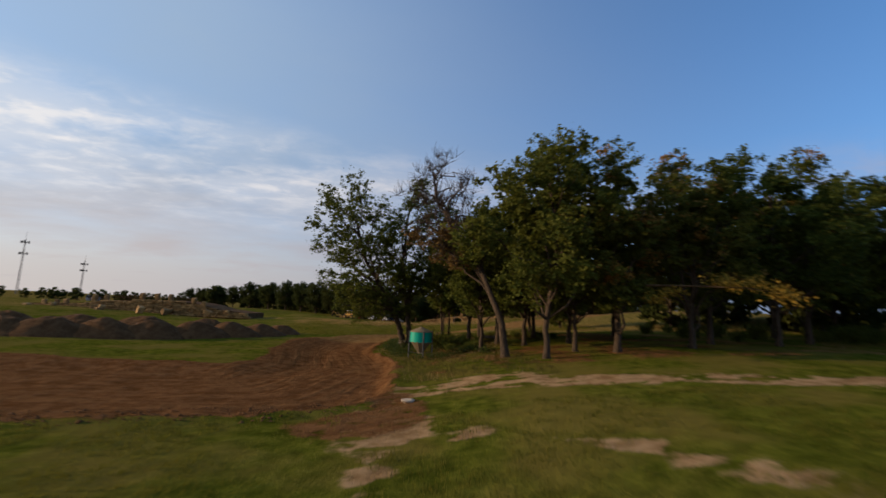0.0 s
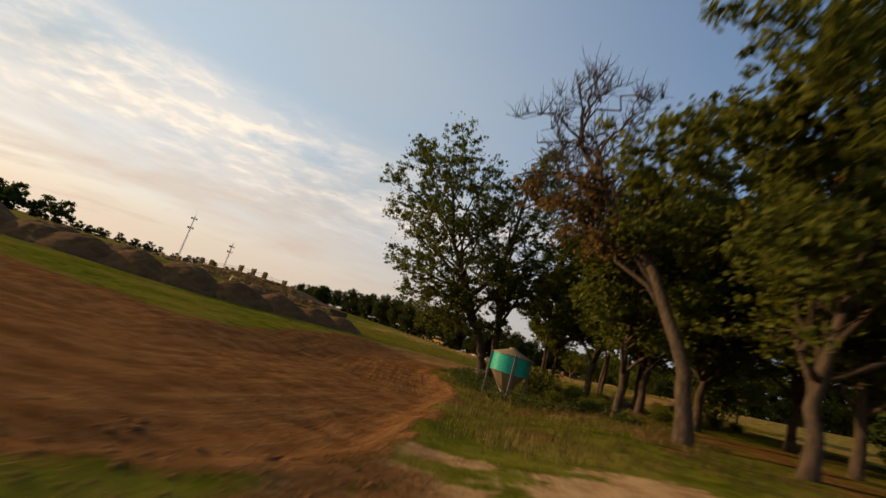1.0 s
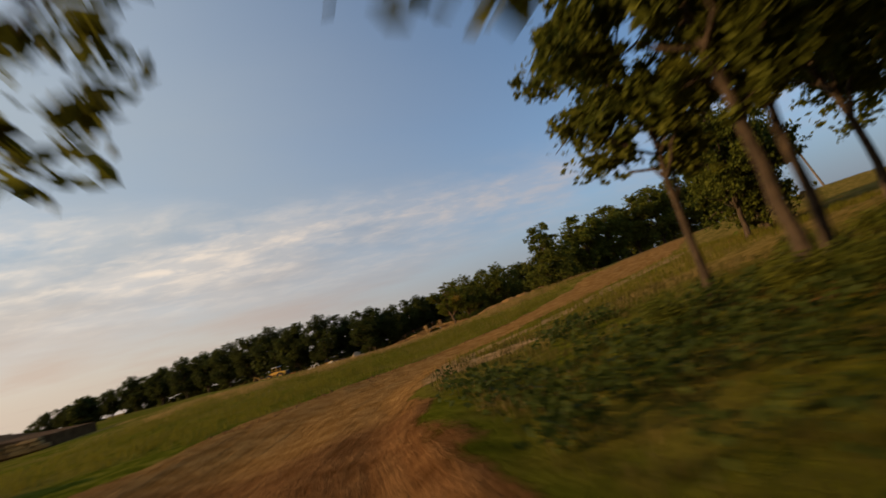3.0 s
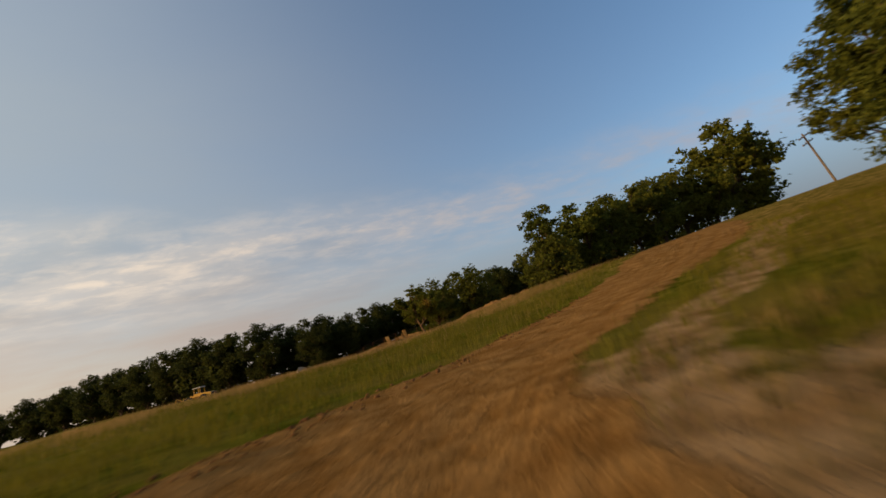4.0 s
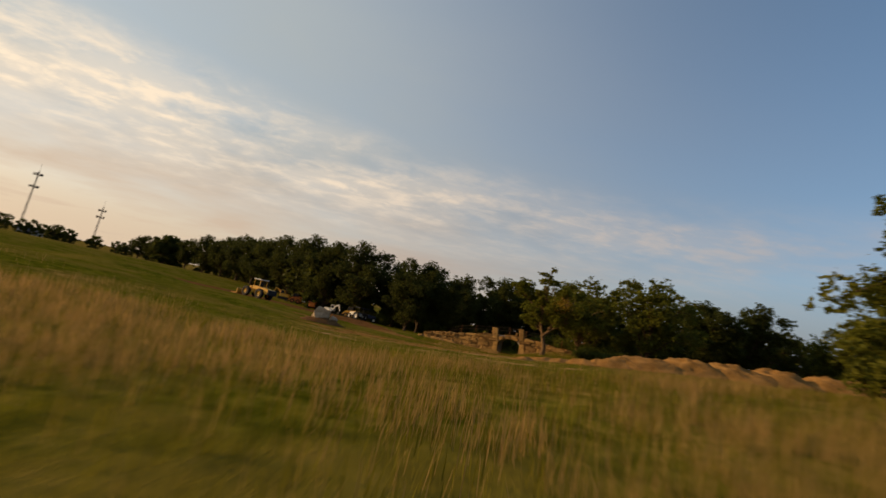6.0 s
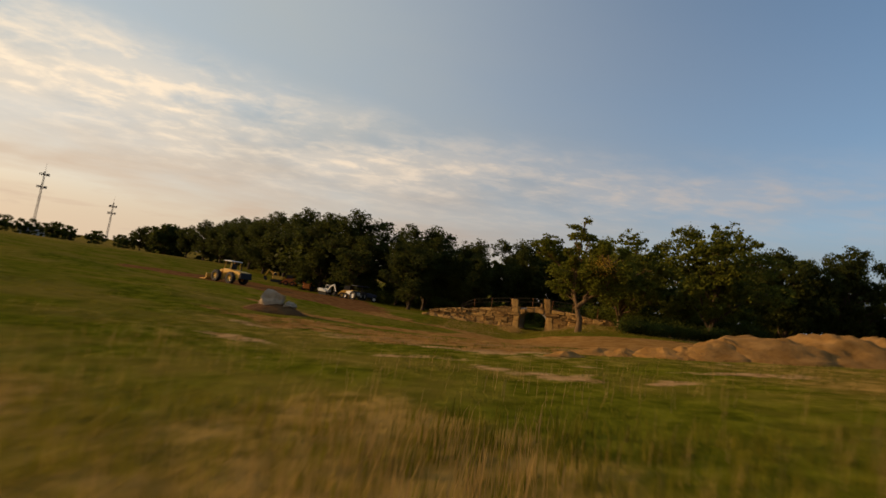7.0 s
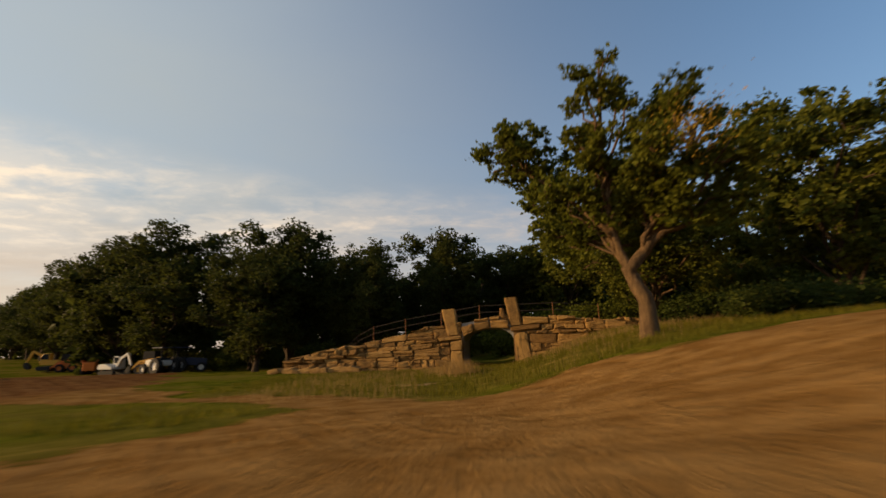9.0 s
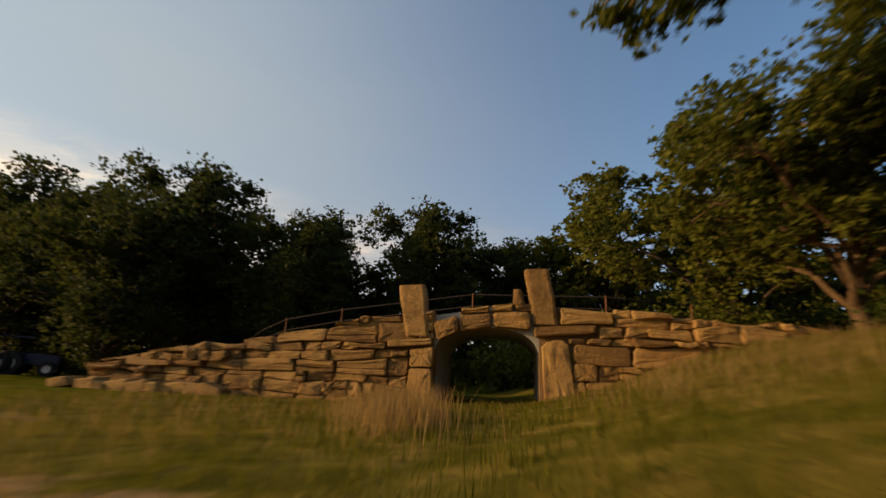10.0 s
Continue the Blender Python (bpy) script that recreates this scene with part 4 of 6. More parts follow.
for k in range(18):
    put_tree(wood_far, 30 + 4.6 * k + rng_far.normal(0, 1), 158 - 0.9 * k * (k > 4) + rng_far.normal(0, 2), rng_far.uniform(0.5, 0.66), rng_far.uniform(0, 360), "tree inside the dark wood")
for k in range(8):
    put_tree(wood_far, 36 + 4.2 * k, 60 + rng_far.normal(0, 2), rng_far.uniform(0.75, 0.95), rng_far.uniform(0, 360), "tree inside the dark wood")
for x, y in ((46, 151), (54, 151), (62, 149), (70, 147), (79, 143), (88, 140)):
    put_tree(wood_far, x, y, rng_far.uniform(0.62, 0.75), rng_far.uniform(0, 360), "tree inside the dark wood")
for k in range(9):
    put_tree(wood_far, 50 + 5.5 * k + rng_far.normal(0, 1), 57 + 0.2 * k + rng_far.normal(0, 2), rng_far.uniform(0.8, 1.0), rng_far.uniform(0, 360), "tree inside the dark wood")


def build_shrub(seed, name, label, material, r, h, leaves, size):
    rng = np.random.default_rng(seed)
    stems_v, stems_f, tips = [], [], []
    for k in range(16):
        a, l = rng.uniform(0, 6.28), rng.uniform(0.5, 1.0)
        p = np.array([[0, 0, -0.1], [math.cos(a) * r * 0.35 * l, math.sin(a) * r * 0.35 * l, h * 0.45 * l], [math.cos(a) * r * 0.8 * l, math.sin(a) * r * 0.8 * l, h * rng.uniform(0.5, 0.95)]])
        v, f = tube(p, [0.03, 0.02, 0.008], 5)
        o = len(stems_v)
        stems_v.extend(v)
        stems_f.extend(tuple(q + o for q in g) for g in f)
        tips += [p[1], p[2], (p[1] + p[2]) / 2]
    tips = np.array(tips)
    places = tips[rng.integers(0, len(tips), leaves)] + rng.normal(0, 1, (leaves, 3)) * [r * 0.26, r * 0.26, h * 0.17]
    places[:, 2] = np.maximum(places[:, 2], 0.02)
    ob = tagged(new(name), label, "shrub", "undergrowth")
    part("stems", mesh_from("stems", np.array([tuple(v) for v in stems_v]), stems_f, BARK), None, ob)
    part("leaves", leaf_mesh("leaves", places, size, rng, material), None, ob)
    return ob


shrub_a = settle(build_shrub(301, "shrub", "low dark green shrub under the trees", LEAF, 1.3, 1.5, 1800, 0.17), 3.2, 41.5)
shrub_b = settle(build_shrub(302, "shrub", "low leafy green bush at the wood edge", WEED, 1.5, 1.3, 1800, 0.18), 24.5, 139.3)
rng_sh = np.random.default_rng(311)
for k in range(44):
    put_tree(shrub_a, rng_sh.uniform(1.6, 16), rng_sh.uniform(37.5, 53), rng_sh.uniform(0.25, 0.45), rng_sh.uniform(0, 360))
for k in range(22):
    put_tree(shrub_a, rng_sh.uniform(26, 60), rng_sh.uniform(37, 54), rng_sh.uniform(0.5, 1.0), rng_sh.uniform(0, 360))
for k in range(16):
    put_tree(shrub_a, rng_sh.uniform(8, 21), rng_sh.uniform(149.5, 154), rng_sh.uniform(0.9, 1.5), rng_sh.uniform(0, 360))
for x in np.arange(21.5, 34, 1.25):
    put_tree(shrub_b, x + rng_sh.normal(0, 0.3), 138.4 + rng_sh.normal(0, 0.6), rng_sh.uniform(0.8, 1.2), rng_sh.uniform(0, 360))
for k in range(11):
    put_tree(shrub_b, 18.8 + 0.75 * k + rng_sh.normal(0, 0.2), 131.6 + 0.28 * k + rng_sh.normal(0, 0.4), rng_sh.uniform(0.55, 0.85), rng_sh.uniform(0, 360))
for x in np.arange(20.5, 40, 1.6):
    put_tree(shrub_a, x, 146.5 + rng_sh.normal(0, 1.0), rng_sh.uniform(1.0, 1.5), rng_sh.uniform(0, 360))
for x in np.arange(-30, 24, 1.9):
    put_tree(shrub_a, x, 162 - min(0, x + 10) * 0.9 + rng_sh.normal(0, 1.5), rng_sh.uniform(0.8, 1.5), rng_sh.uniform(0, 360))

# ---- stone bridge ----
BR = Matrix.Translation((1.06, 145.43, 0)) @ Matrix.Rotation(math.atan2(-0.2595, 0.9658), 4, "Z")
TOP = [(-0.4, 0.1), (0, 0.28), (1.6, 0.66), (4.3, 1.08), (7.0, 1.5), (8.2, 1.84), (9.6, 2.0), (11.0, 2.2), (12, 2.38), (13, 2.42), (14, 2.36), (15.3, 2.30), (16.4, 2.18), (17.7, 1.95), (19.3, 2.08), (19.9, 1.9)]
A0, A1, SPRING, CROWN = 10.5, 13.25, 1.05, 1.74


def wall_top(s):
    return float(np.interp(s, [p[0] for p in TOP], [p[1] for p in TOP]))


def wall_base(s):
    p = BR @ Vector((s, 0, 0))
    return ground_z(p.x, p.y)


def arch_z(s):
    u = (s - (A0 + A1) / 2) / ((A1 - A0) / 2)
    return SPRING + (CROWN - SPRING) * max(0.0, 1 - abs(u) ** 2.6) ** 0.5 if abs(u) < 1 else -9


def chamfered(seed):
    """A unit stone with cut and uneven corners."""
    rng = np.random.default_rng(seed)
    bm = bmesh.new()
    got = bmesh.ops.create_cube(bm, size=1.0)["verts"]
    for v in got:
        v.co += Vector(rng.normal(0, 0.065, 3))
    bmesh.ops.bevel(bm, geom=list(bm.edges), offset=float(rng.uniform(0.08, 0.15)), segments=1, affect="EDGES")
    for v in bm.verts:
        v.co += Vector(rng.normal(0, 0.012, 3))
    bmesh.ops.triangulate(bm, faces=bm.faces)
    me = bpy.data.meshes.new("stone")
    bm.to_mesh(me)
    bm.free()
    me.materials.append(STONE)
    return me


STONES = [chamfered(100 + k) for k in range(24)]


def build_bridge():
    rng = random.Random(7)
    bridge = tagged(new("stone_bridge"), "rubble stone arch bridge with upright pillar stones and low opening", "bridge")
    bridge.matrix_basis = BR
    depth = 3.6

    def strip(name, s0, s1, y0, y1, low, high, material, n=24):
        bm = bmesh.new()
        rows = []
        for k in range(n + 1):
            s = s0 + (s1 - s0) * k / n
            a, b = low(s), high(s)
            rows.append([bm.verts.new((s, y, z)) for y, z in ((y0, a), (y0, b), (y1, b), (y1, a))])
        for a, b in zip(rows, rows[1:]):
            for q in range(4):
                bm.faces.new((a[q], a[(q + 1) % 4], b[(q + 1) % 4], b[q]))
        bm.faces.new(rows[0])
        bm.faces.new(rows[-1][::-1])
        bmesh.ops.recalc_face_normals(bm, faces=bm.faces)
        return part(name, bm, material, bridge)
    lo = lambda s: wall_base(s) - 0.4
    for y0, y1 in ((0.14, 0.55), (depth - 0.45, depth)):
        strip("wall_core", 0.45, A0, y0, y1, lo, lambda s: wall_top(s) - 0.10, MORTAR)
        strip("wall_core", A1, 19.8, y0, y1, lo, lambda s: wall_top(s) - 0.10, MORTAR)
    strip("vault", A0 - 0.02, A1 + 0.02, 0.14, depth - 0.02, lambda s: max(arch_z(min(max(s, A0 + 0.002), A1 - 0.002)), SPRING), lambda s: wall_top(s) - 0.10, CONCRETE, 40)
    strip("inner_wall", A0 - 0.3, A0, 0.55, depth - 0.45, lo, lambda s: 1.9, CONCRETE, 2)
    strip("inner_wall", A1, A1 + 0.3, 0.55, depth - 0.45, lo, lambda s: 1.9, CONCRETE, 2)
    for s0, s1 in ((-0.2, A0 - 0.3), (A1 + 0.3, 19.7)):
        strip("earth_fill", s0, s1, 0.55, depth - 0.45, lo, lambda s: wall_top(s) - 0.07, SOIL)
    strip("deck", A0 - 0.3, A1 + 0.3, 0.5, depth - 0.4, lambda s: wall_top(s) - 0.12, lambda s: wall_top(s) - 0.05, SOIL)

    def stone(s, z, w, h, d, y, roll=0.0, name="stone"):
        ob = part(name, STONES[rng.randrange(len(STONES))], None, bridge)
        ob.matrix_basis = Matrix.Translation((s, y, z)) @ Matrix.Rotation(radians(roll), 4, "Y") @ Matrix.Rotation(rng.choice((0, math.pi)), 4, "X") @ Matrix.Diagonal((w, d, h, 1))
        return ob
    def rubble(corners, y_face, out, bulge, name="stone"):
        """One fitted stone: four front corners (s, z), its face at y_face, outward sign out; worn round at the edges."""
        bm = bmesh.new()
        cs, cz = sum(c[0] for c in corners) / 4, sum(c[1] for c in corners) / 4
        wide = max(abs(corners[1][0] - corners[0][0]), abs(corners[2][0] - corners[3][0]), 0.12)
        high = max(abs(corners[2][1] - corners[1][1]), abs(corners[3][1] - corners[0][1]), 0.09)
        ring, cut = [], min(wide, high) * rng.uniform(0.05, 0.17)
        for k in range(4):
            c0, c1 = Vector((*corners[k], 0)), Vector((*corners[(k + 1) % 4], 0))
            way = (c1 - c0).normalized() if (c1 - c0).length > 0.02 else Vector((0, 0, 0))
            for q in (c0 + way * cut, (c0 + c1) / 2 + Vector((rng.uniform(-0.02, 0.02), rng.uniform(-0.03, 0.02), 0)), c1 - way * cut):
                q = q + (Vector((cs, cz, 0)) - q) * (0.007 / max(0.1, min(wide, high) / 2))
                ring.append((q.x + rng.uniform(-0.012, 0.012), q.y + rng.uniform(-0.012, 0.012)))
        slant, nod = rng.uniform(-0.06, 0.06), rng.uniform(-0.05, 0.06)

        def loop(inset, proud, rough):
            return [bm.verts.new((cs + (x - cs) * (1 - 2 * inset / wide), y_face + out * (proud + slant * (x - cs) / wide + nod * (z - cz) / high + rng.uniform(-rough, rough)), cz + (z - cz) * (1 - 2 * inset / high))) for x, z in ring]
        small = min(wide, high)
        loops = [loop(0.0, -0.34, 0), loop(0.0, -0.012, 0.008), loop(min(0.022, small * 0.07), bulge * 0.7, 0.012), loop(small * 0.24, bulge * 1.0, 0.022)]
        hub = bm.verts.new((cs + rng.uniform(-0.1, 0.1) * wide, y_face + out * (bulge + rng.uniform(-0.015, 0.03)), cz + rng.uniform(-0.15, 0.15) * high))
        n = len(ring)
        for a, b in zip(loops, loops[1:]):
            for k in range(n):
                bm.faces.new((a[k], a[(k + 1) % n], b[(k + 1) % n], b[k]))
        for k in range(n):
            bm.faces.new((loops[-1][k], loops[-1][(k + 1) % n], hub))
        bmesh.ops.recalc_face_normals(bm, faces=bm.faces)
        return part(name, bm, STONE, bridge)

    beds_low = (-0.95, -0.55, -0.20, 0.14, 0.40, 0.84, 1.09, 1.31, 1.80, 2.15, 2.5)
    beds_high = (-0.6, -0.2, 0.15, 0.50, 0.88, 1.37, 1.52, 1.82, 2.04, 2.35, 2.7)

    def line_z(k, s, side, right):
        """Height of the k-th bed joint; on the long ramp the upper beds fall with the wall."""
        beds = beds_high if right else beds_low
        z = beds[k]
        if not right and z > 0.3:
            z -= (10 - s) * 0.048 * min(1.0, (z - 0.3) / 0.5)
        if side:
            z += 0.08
        return z + 0.035 * math.sin(s * 1.7 + k * 2.1) + 0.025 * math.sin(s * 4.1 + k)

    def ends(right, k, side):
        """Where the courses stop beside the dressed stones of the opening."""
        if side:
            return (A1, 19.9) if right else (0.2, A0)
        if right:
            mid = (beds_high[k] + beds_high[k + 1]) / 2
            return (14.08 if mid < 1.37 else 13.98 if mid < 1.5 else 14.72 if mid < 1.81 else 15.14), 19.9
        mid = (beds_low[k] + beds_low[k + 1]) / 2
        return 0.2, (9.84 if mid < 1.05 else 9.20 if mid < 1.3 else A0)

    # fitted courses of uneven height that end in the sloping top, some stones split or packed with thin ones
    for side in (0, 1):
        yf, out = (0.02, -1) if side == 0 else (depth, 1)
        for right in (False, True):
            for k in range(len(beds_high if right else beds_low) - 1):
                seg0, seg1 = ends(right, k, side)
                s0 = seg0
                tall = (beds_high if right else beds_low)[k + 1] - (beds_high if right else beds_low)[k]
                while s0 < seg1 - 0.05:
                    wide = (rng.uniform(0.75, 1.6) if tall > 0.4 else rng.choice((0.3, 0.4, 0.5, 0.65, 0.85, 1.1)) * rng.uniform(0.85, 1.2)) * (1.0 if side == 0 else 1.5)
                    s1 = s0 + wide
                    if seg1 - s1 < 0.3:
                        s1 = seg1
                    lean = rng.uniform(-0.10, 0.10)
                    box_ = []
                    for q, (sq, kk_) in enumerate(((s0, k), (s1, k), (s1, k + 1), (s0, k + 1))):
                        top = wall_top(sq) + rng.uniform(-0.05, 0.05)
                        z = line_z(kk_, sq, side, right) + rng.uniform(-0.022, 0.022)
                        if q > 1 and z + 0.16 > top:
                            z = max(z, top) if z - top < 0.12 else top
                        box_.append((sq + (lean if q in (2, 3) and s1 < seg1 and s0 > seg0 else 0), min(z, top)))
                    mid = (s0 + s1) / 2
                    h = (box_[2][1] + box_[3][1] - box_[0][1] - box_[1][1]) / 2
                    if h > 0.07 and max(box_[2][1], box_[3][1]) > wall_base(mid) - 0.02:
                        proud = rng.uniform(-0.03, 0.07) + (0.22 * rng.random() if mid < 4.5 or mid > 16 else 0)
                        bulge = rng.uniform(0.02, 0.055)
                        if h > 0.3 and rng.random() < (0.35 if mid < 4 else 0.2):
                            f = rng.uniform(0.35, 0.65)
                            cut = [(box_[0][0], box_[0][1] + (box_[3][1] - box_[0][1]) * f), (box_[1][0], box_[1][1] + (box_[2][1] - box_[1][1]) * (f + rng.uniform(-0.12, 0.12)))]
                            rubble([box_[0], box_[1], cut[1], cut[0]], yf + out * proud, out, bulge)
                            rubble([cut[0], cut[1], box_[2], box_[3]], yf + out * (proud + rng.uniform(-0.05, 0.05)), out, bulge)
                        else:
                            rubble(box_, yf + out * proud, out, bulge)
                    s0 = s1
    # loose blocks tumbled at the low end
    for q in range(9):
        st = 0.1 + 0.55 * q + rng.uniform(-0.2, 0.2)
        stone(st, wall_base(st) + 0.10, rng.uniform(0.4, 0.95), rng.uniform(0.24, 0.40), 0.5, -0.32 + rng.uniform(-0.12, 0.1), rng.uniform(-16, 16))
    # the arch ring and the stones over it
    for corners, y_face, nm in (
            ([(10.58, 1.31), (11.16, 1.58), (11.14, 2.02), (10.46, 1.82)], -0.06, "arch_stone"),
            ([(11.19, 1.60), (12.04, 1.74), (12.0, 2.10), (11.18, 2.02)], -0.03, "arch_stone"),
            ([(12.07, 1.74), (13.05, 1.68), (13.04, 2.16), (12.03, 2.12)], -0.06, "arch_stone"),
            ([(11.15, 2.06), (11.95, 2.13), (12.0, 2.29), (11.18, 2.24)], -0.02, "arch_stone"),
            ([(11.98, 2.14), (12.6, 2.17), (12.62, 2.38), (12.02, 2.32)], -0.04, "arch_stone"),
            ([(12.64, 2.18), (13.1, 2.18), (13.1, 2.40), (12.66, 2.38)], -0.02, "arch_stone"),
            ([(13.36, -0.3), (14.16, -0.3), (13.96, 1.49), (13.30, 1.40)], -0.03, "jamb_stone"),
            ([(13.12, 1.50), (14.68, 1.66), (14.70, 1.86), (13.06, 1.76)], -0.07, "jamb_stone"),
            ([(13.76, 1.84), (15.12, 1.90), (15.10, 2.20), (13.78, 2.28)], -0.04, "stone"),
            ([(9.22, 1.10), (10.50, 1.20), (10.47, 1.40), (9.22, 1.29)], -0.09, "jamb_stone"),
            ([(9.88, 0.62), (10.5, 0.62), (10.52, 1.18), (9.86, 1.10)], -0.04, "jamb_stone"),
            ([(9.86, -0.3), (10.5, -0.3), (10.5, 0.60), (9.88, 0.60)], -0.03, "jamb_stone")):
        rubble(corners, y_face, -1, 0.045, nm)

    def pillar(s, z0, z1, w0, w1, tilt, label):
        bm = bmesh.new()
        pr = random.Random(int(s * 10))
        n = 6
        rings = []
        for k in range(n + 1):
            u = k / n
            w = w0 + (w1 - w0) * u + pr.uniform(-0.03, 0.03)
            off = tilt * u
            d = 0.44 - 0.05 * u + pr.uniform(-0.02, 0.02)
            z = z0 + (z1 - z0) * u
            ring = [(-w / 2, -d / 2 + 0.05), (-w / 2 + 0.06, -d / 2), (w / 2 - 0.06, -d / 2), (w / 2, -d / 2 + 0.05), (w / 2, d / 2), (-w / 2, d / 2)]
            rings.append([bm.verts.new((s + off + x + pr.uniform(-0.015, 0.015), 0.12 + y, z + (pr.uniform(-0.04, 0.04) if k == n else 0))) for x, y in ring])
        for a, b in zip(rings, rings[1:]):
            for q in range(6):
                bm.faces.new((a[q], a[(q + 1) % 6], b[(q + 1) % 6], b[q]))
        bm.faces.new(rings[-1])
        bm.faces.new(rings[0][::-1])
        bmesh.ops.recalc_face_normals(bm, faces=bm.faces)
        bmesh.ops.bevel(bm, geom=[e for e in bm.edges if e.calc_face_angle(0) > 0.6], offset=0.025, segments=2, affect="EDGES")
        part("pillar_stone", bm, STONE, bridge, label)
    pillar(10.05, 1.42, 2.82, 0.66, 0.74, -0.25, "upright squared pillar stone")
    pillar(13.42, 1.82, 3.32, 0.62, 0.68, -0.22, "taller waisted pillar stone")
    pillar(12.75, 2.3, 2.75, 0.3, 0.22, -0.05, "small upright stone")
    # pipe rail on the far parapet
    def rail_z(s):
        return float(np.interp(s, (2.6, 4.4, 6.5, 11.2, 15.6, 19.0), (1.4, 2.0, 2.4, 3.05, 3.05, 2.75))) - 0.75
    back = depth - 0.3
    for s in (4.4, 6.5, 8.8, 11.2, 13.4, 15.6, 18.2):
        bm = bmesh.new()
        rod(bm, (s, back, wall_top(s) - 0.3), (s, back, rail_z(s) + 0.95), 0.028)
        part("rail_post", bm, RUST, bridge)
    for up in (0.9, 0.5):
        pts = [(2.6 + 0.25 * (0.9 - up), back, wall_top(2.6) - 0.1), (2.9 + 0.3 * (0.9 - up), back, wall_top(2.9) + up * 0.45), (3.5, back, rail_z(3.5) + up * 0.86)]
        pts += [(s, back, rail_z(s) + up) for s in (4.4, 5.5, 6.5, 8.8, 11.2, 13.4, 15.6, 18.2)]
        v, f = tube(pts, [0.02] * len(pts), 6)
        part("rail", mesh_from("rail", v, f, DARK_PIPE, True), None, bridge)
    return bridge


build_bridge()

# ---- feed bin ----


def build_bin():
    x, y = 1.78, 36.42
    z0 = ground_z(x, y)
    ob = tagged(new("feed_bin"), "teal corrugated feed bin with steel hopper on four legs", "feed bin")
    ob.matrix_basis = pose(x, y, z0, 0, 0, 13)
    r, lo, hi = 0.90, 1.49 - z0, 2.31 - z0
    bm = bmesh.new()
    prof = []
    n = 11
    for k in range(n * 4 + 1):
        prof.append((r + 0.014 * math.cos(k / 4 * 2 * math.pi), lo + (hi - lo) * k / (4 * n)))
    lathe(bm, prof, 48)
    part("ring", bm, TEAL, ob, "corrugated teal steel ring", True)
    bm = bmesh.new()
    lathe(bm, [(0.16, 0.20), (0.18, 0.20), (0.18, 0.30), (0.20, 0.34), (r - 0.02, lo + 0.0), (r + 0.02, lo), (r + 0.02, lo + 0.03)], 12)
    part("hopper", bm, TAN_STEEL, ob, "tan steel cone hopper")
    bm = bmesh.new()
    lathe(bm, [(r + 0.045, hi - 0.02), (r + 0.04, hi + 0.02), (0.20, hi + 0.31), (0.20, hi + 0.36), (0.0, hi + 0.40)], 24)
    part("roof", bm, TAN_STEEL, ob, "shallow tan cone roof")
    for a in range(4):
        c, s = math.cos(radians(90 * a)), math.sin(radians(90 * a))
        bm = bmesh.new()
        turn = Matrix.Rotation(radians(90 * a), 4, "Z")
        box(bm, r + 0.02, -0.05, -0.35, r + 0.06, 0.05, hi + 0.06, 0.008, turn)
        box(bm, r + 0.06, -0.05, -0.35, r + 0.10, -0.032, hi + 0.06, 0.004, turn)
        box(bm, r + 0.06, 0.032, -0.35, r + 0.10, 0.05, hi + 0.06, 0.004, turn)
        part("leg", bm, STEEL, ob)
        bm = bmesh.new()
        rod(bm, ((r + 0.02) * c, (r + 0.02) * s, 0.36), (0.18 * c, 0.18 * s, 0.27), 0.016, sides=6)
        part("brace", bm, STEEL, ob)


build_bin()

# ---- soil heaps ----


def heap(seed, x, y, rx, ry, h, turn, material, name, label, group, rough=1.0):
    n, m = 44, 20
    c, s = math.cos(radians(turn)), math.sin(radians(turn))
    u, a = np.meshgrid(np.linspace(0, 1, m + 1), np.arange(n) * 2 * math.pi / n, indexing="ij")
    w = u * (1 + 0.25 * (fbm(np.cos(a) * 1.5 + seed, np.sin(a) * 1.5, 3, seed) - 0.5))
    px, py = rx * w * np.cos(a), ry * w * np.sin(a)
    gx, gy = x + px * c - py * s, y + px * s + py * c
    prof = (0.5 + 0.5 * np.cos(np.pi * np.minimum(u, 1))) ** 0.65
    lump = rough * (0.75 * h * (fbm(gx * 0.9, gy * 0.9, 4, seed + 3) - 0.5) + 0.22 * (fbm(gx * 3, gy * 3, 3, seed) - 0.5)) * (1 - u ** 4)
    z = gz(gx, gy) - ground_z(x, y) + h * prof + lump - 0.12 * (u > 0.95)
    verts = np.stack([gx - x, gy - y, z], -1).reshape(-1, 3)
    faces = [(j * n + k, j * n + (k + 1) % n, (j + 1) * n + (k + 1) % n, (j + 1) * n + k) for j in range(m) for k in range(n)]
    ob = new(name, mesh_from(name, verts, faces, material, True))
    ob.location = (x, y, ground_z(x, y))
    tagged(ob, label, "soil heap", group)


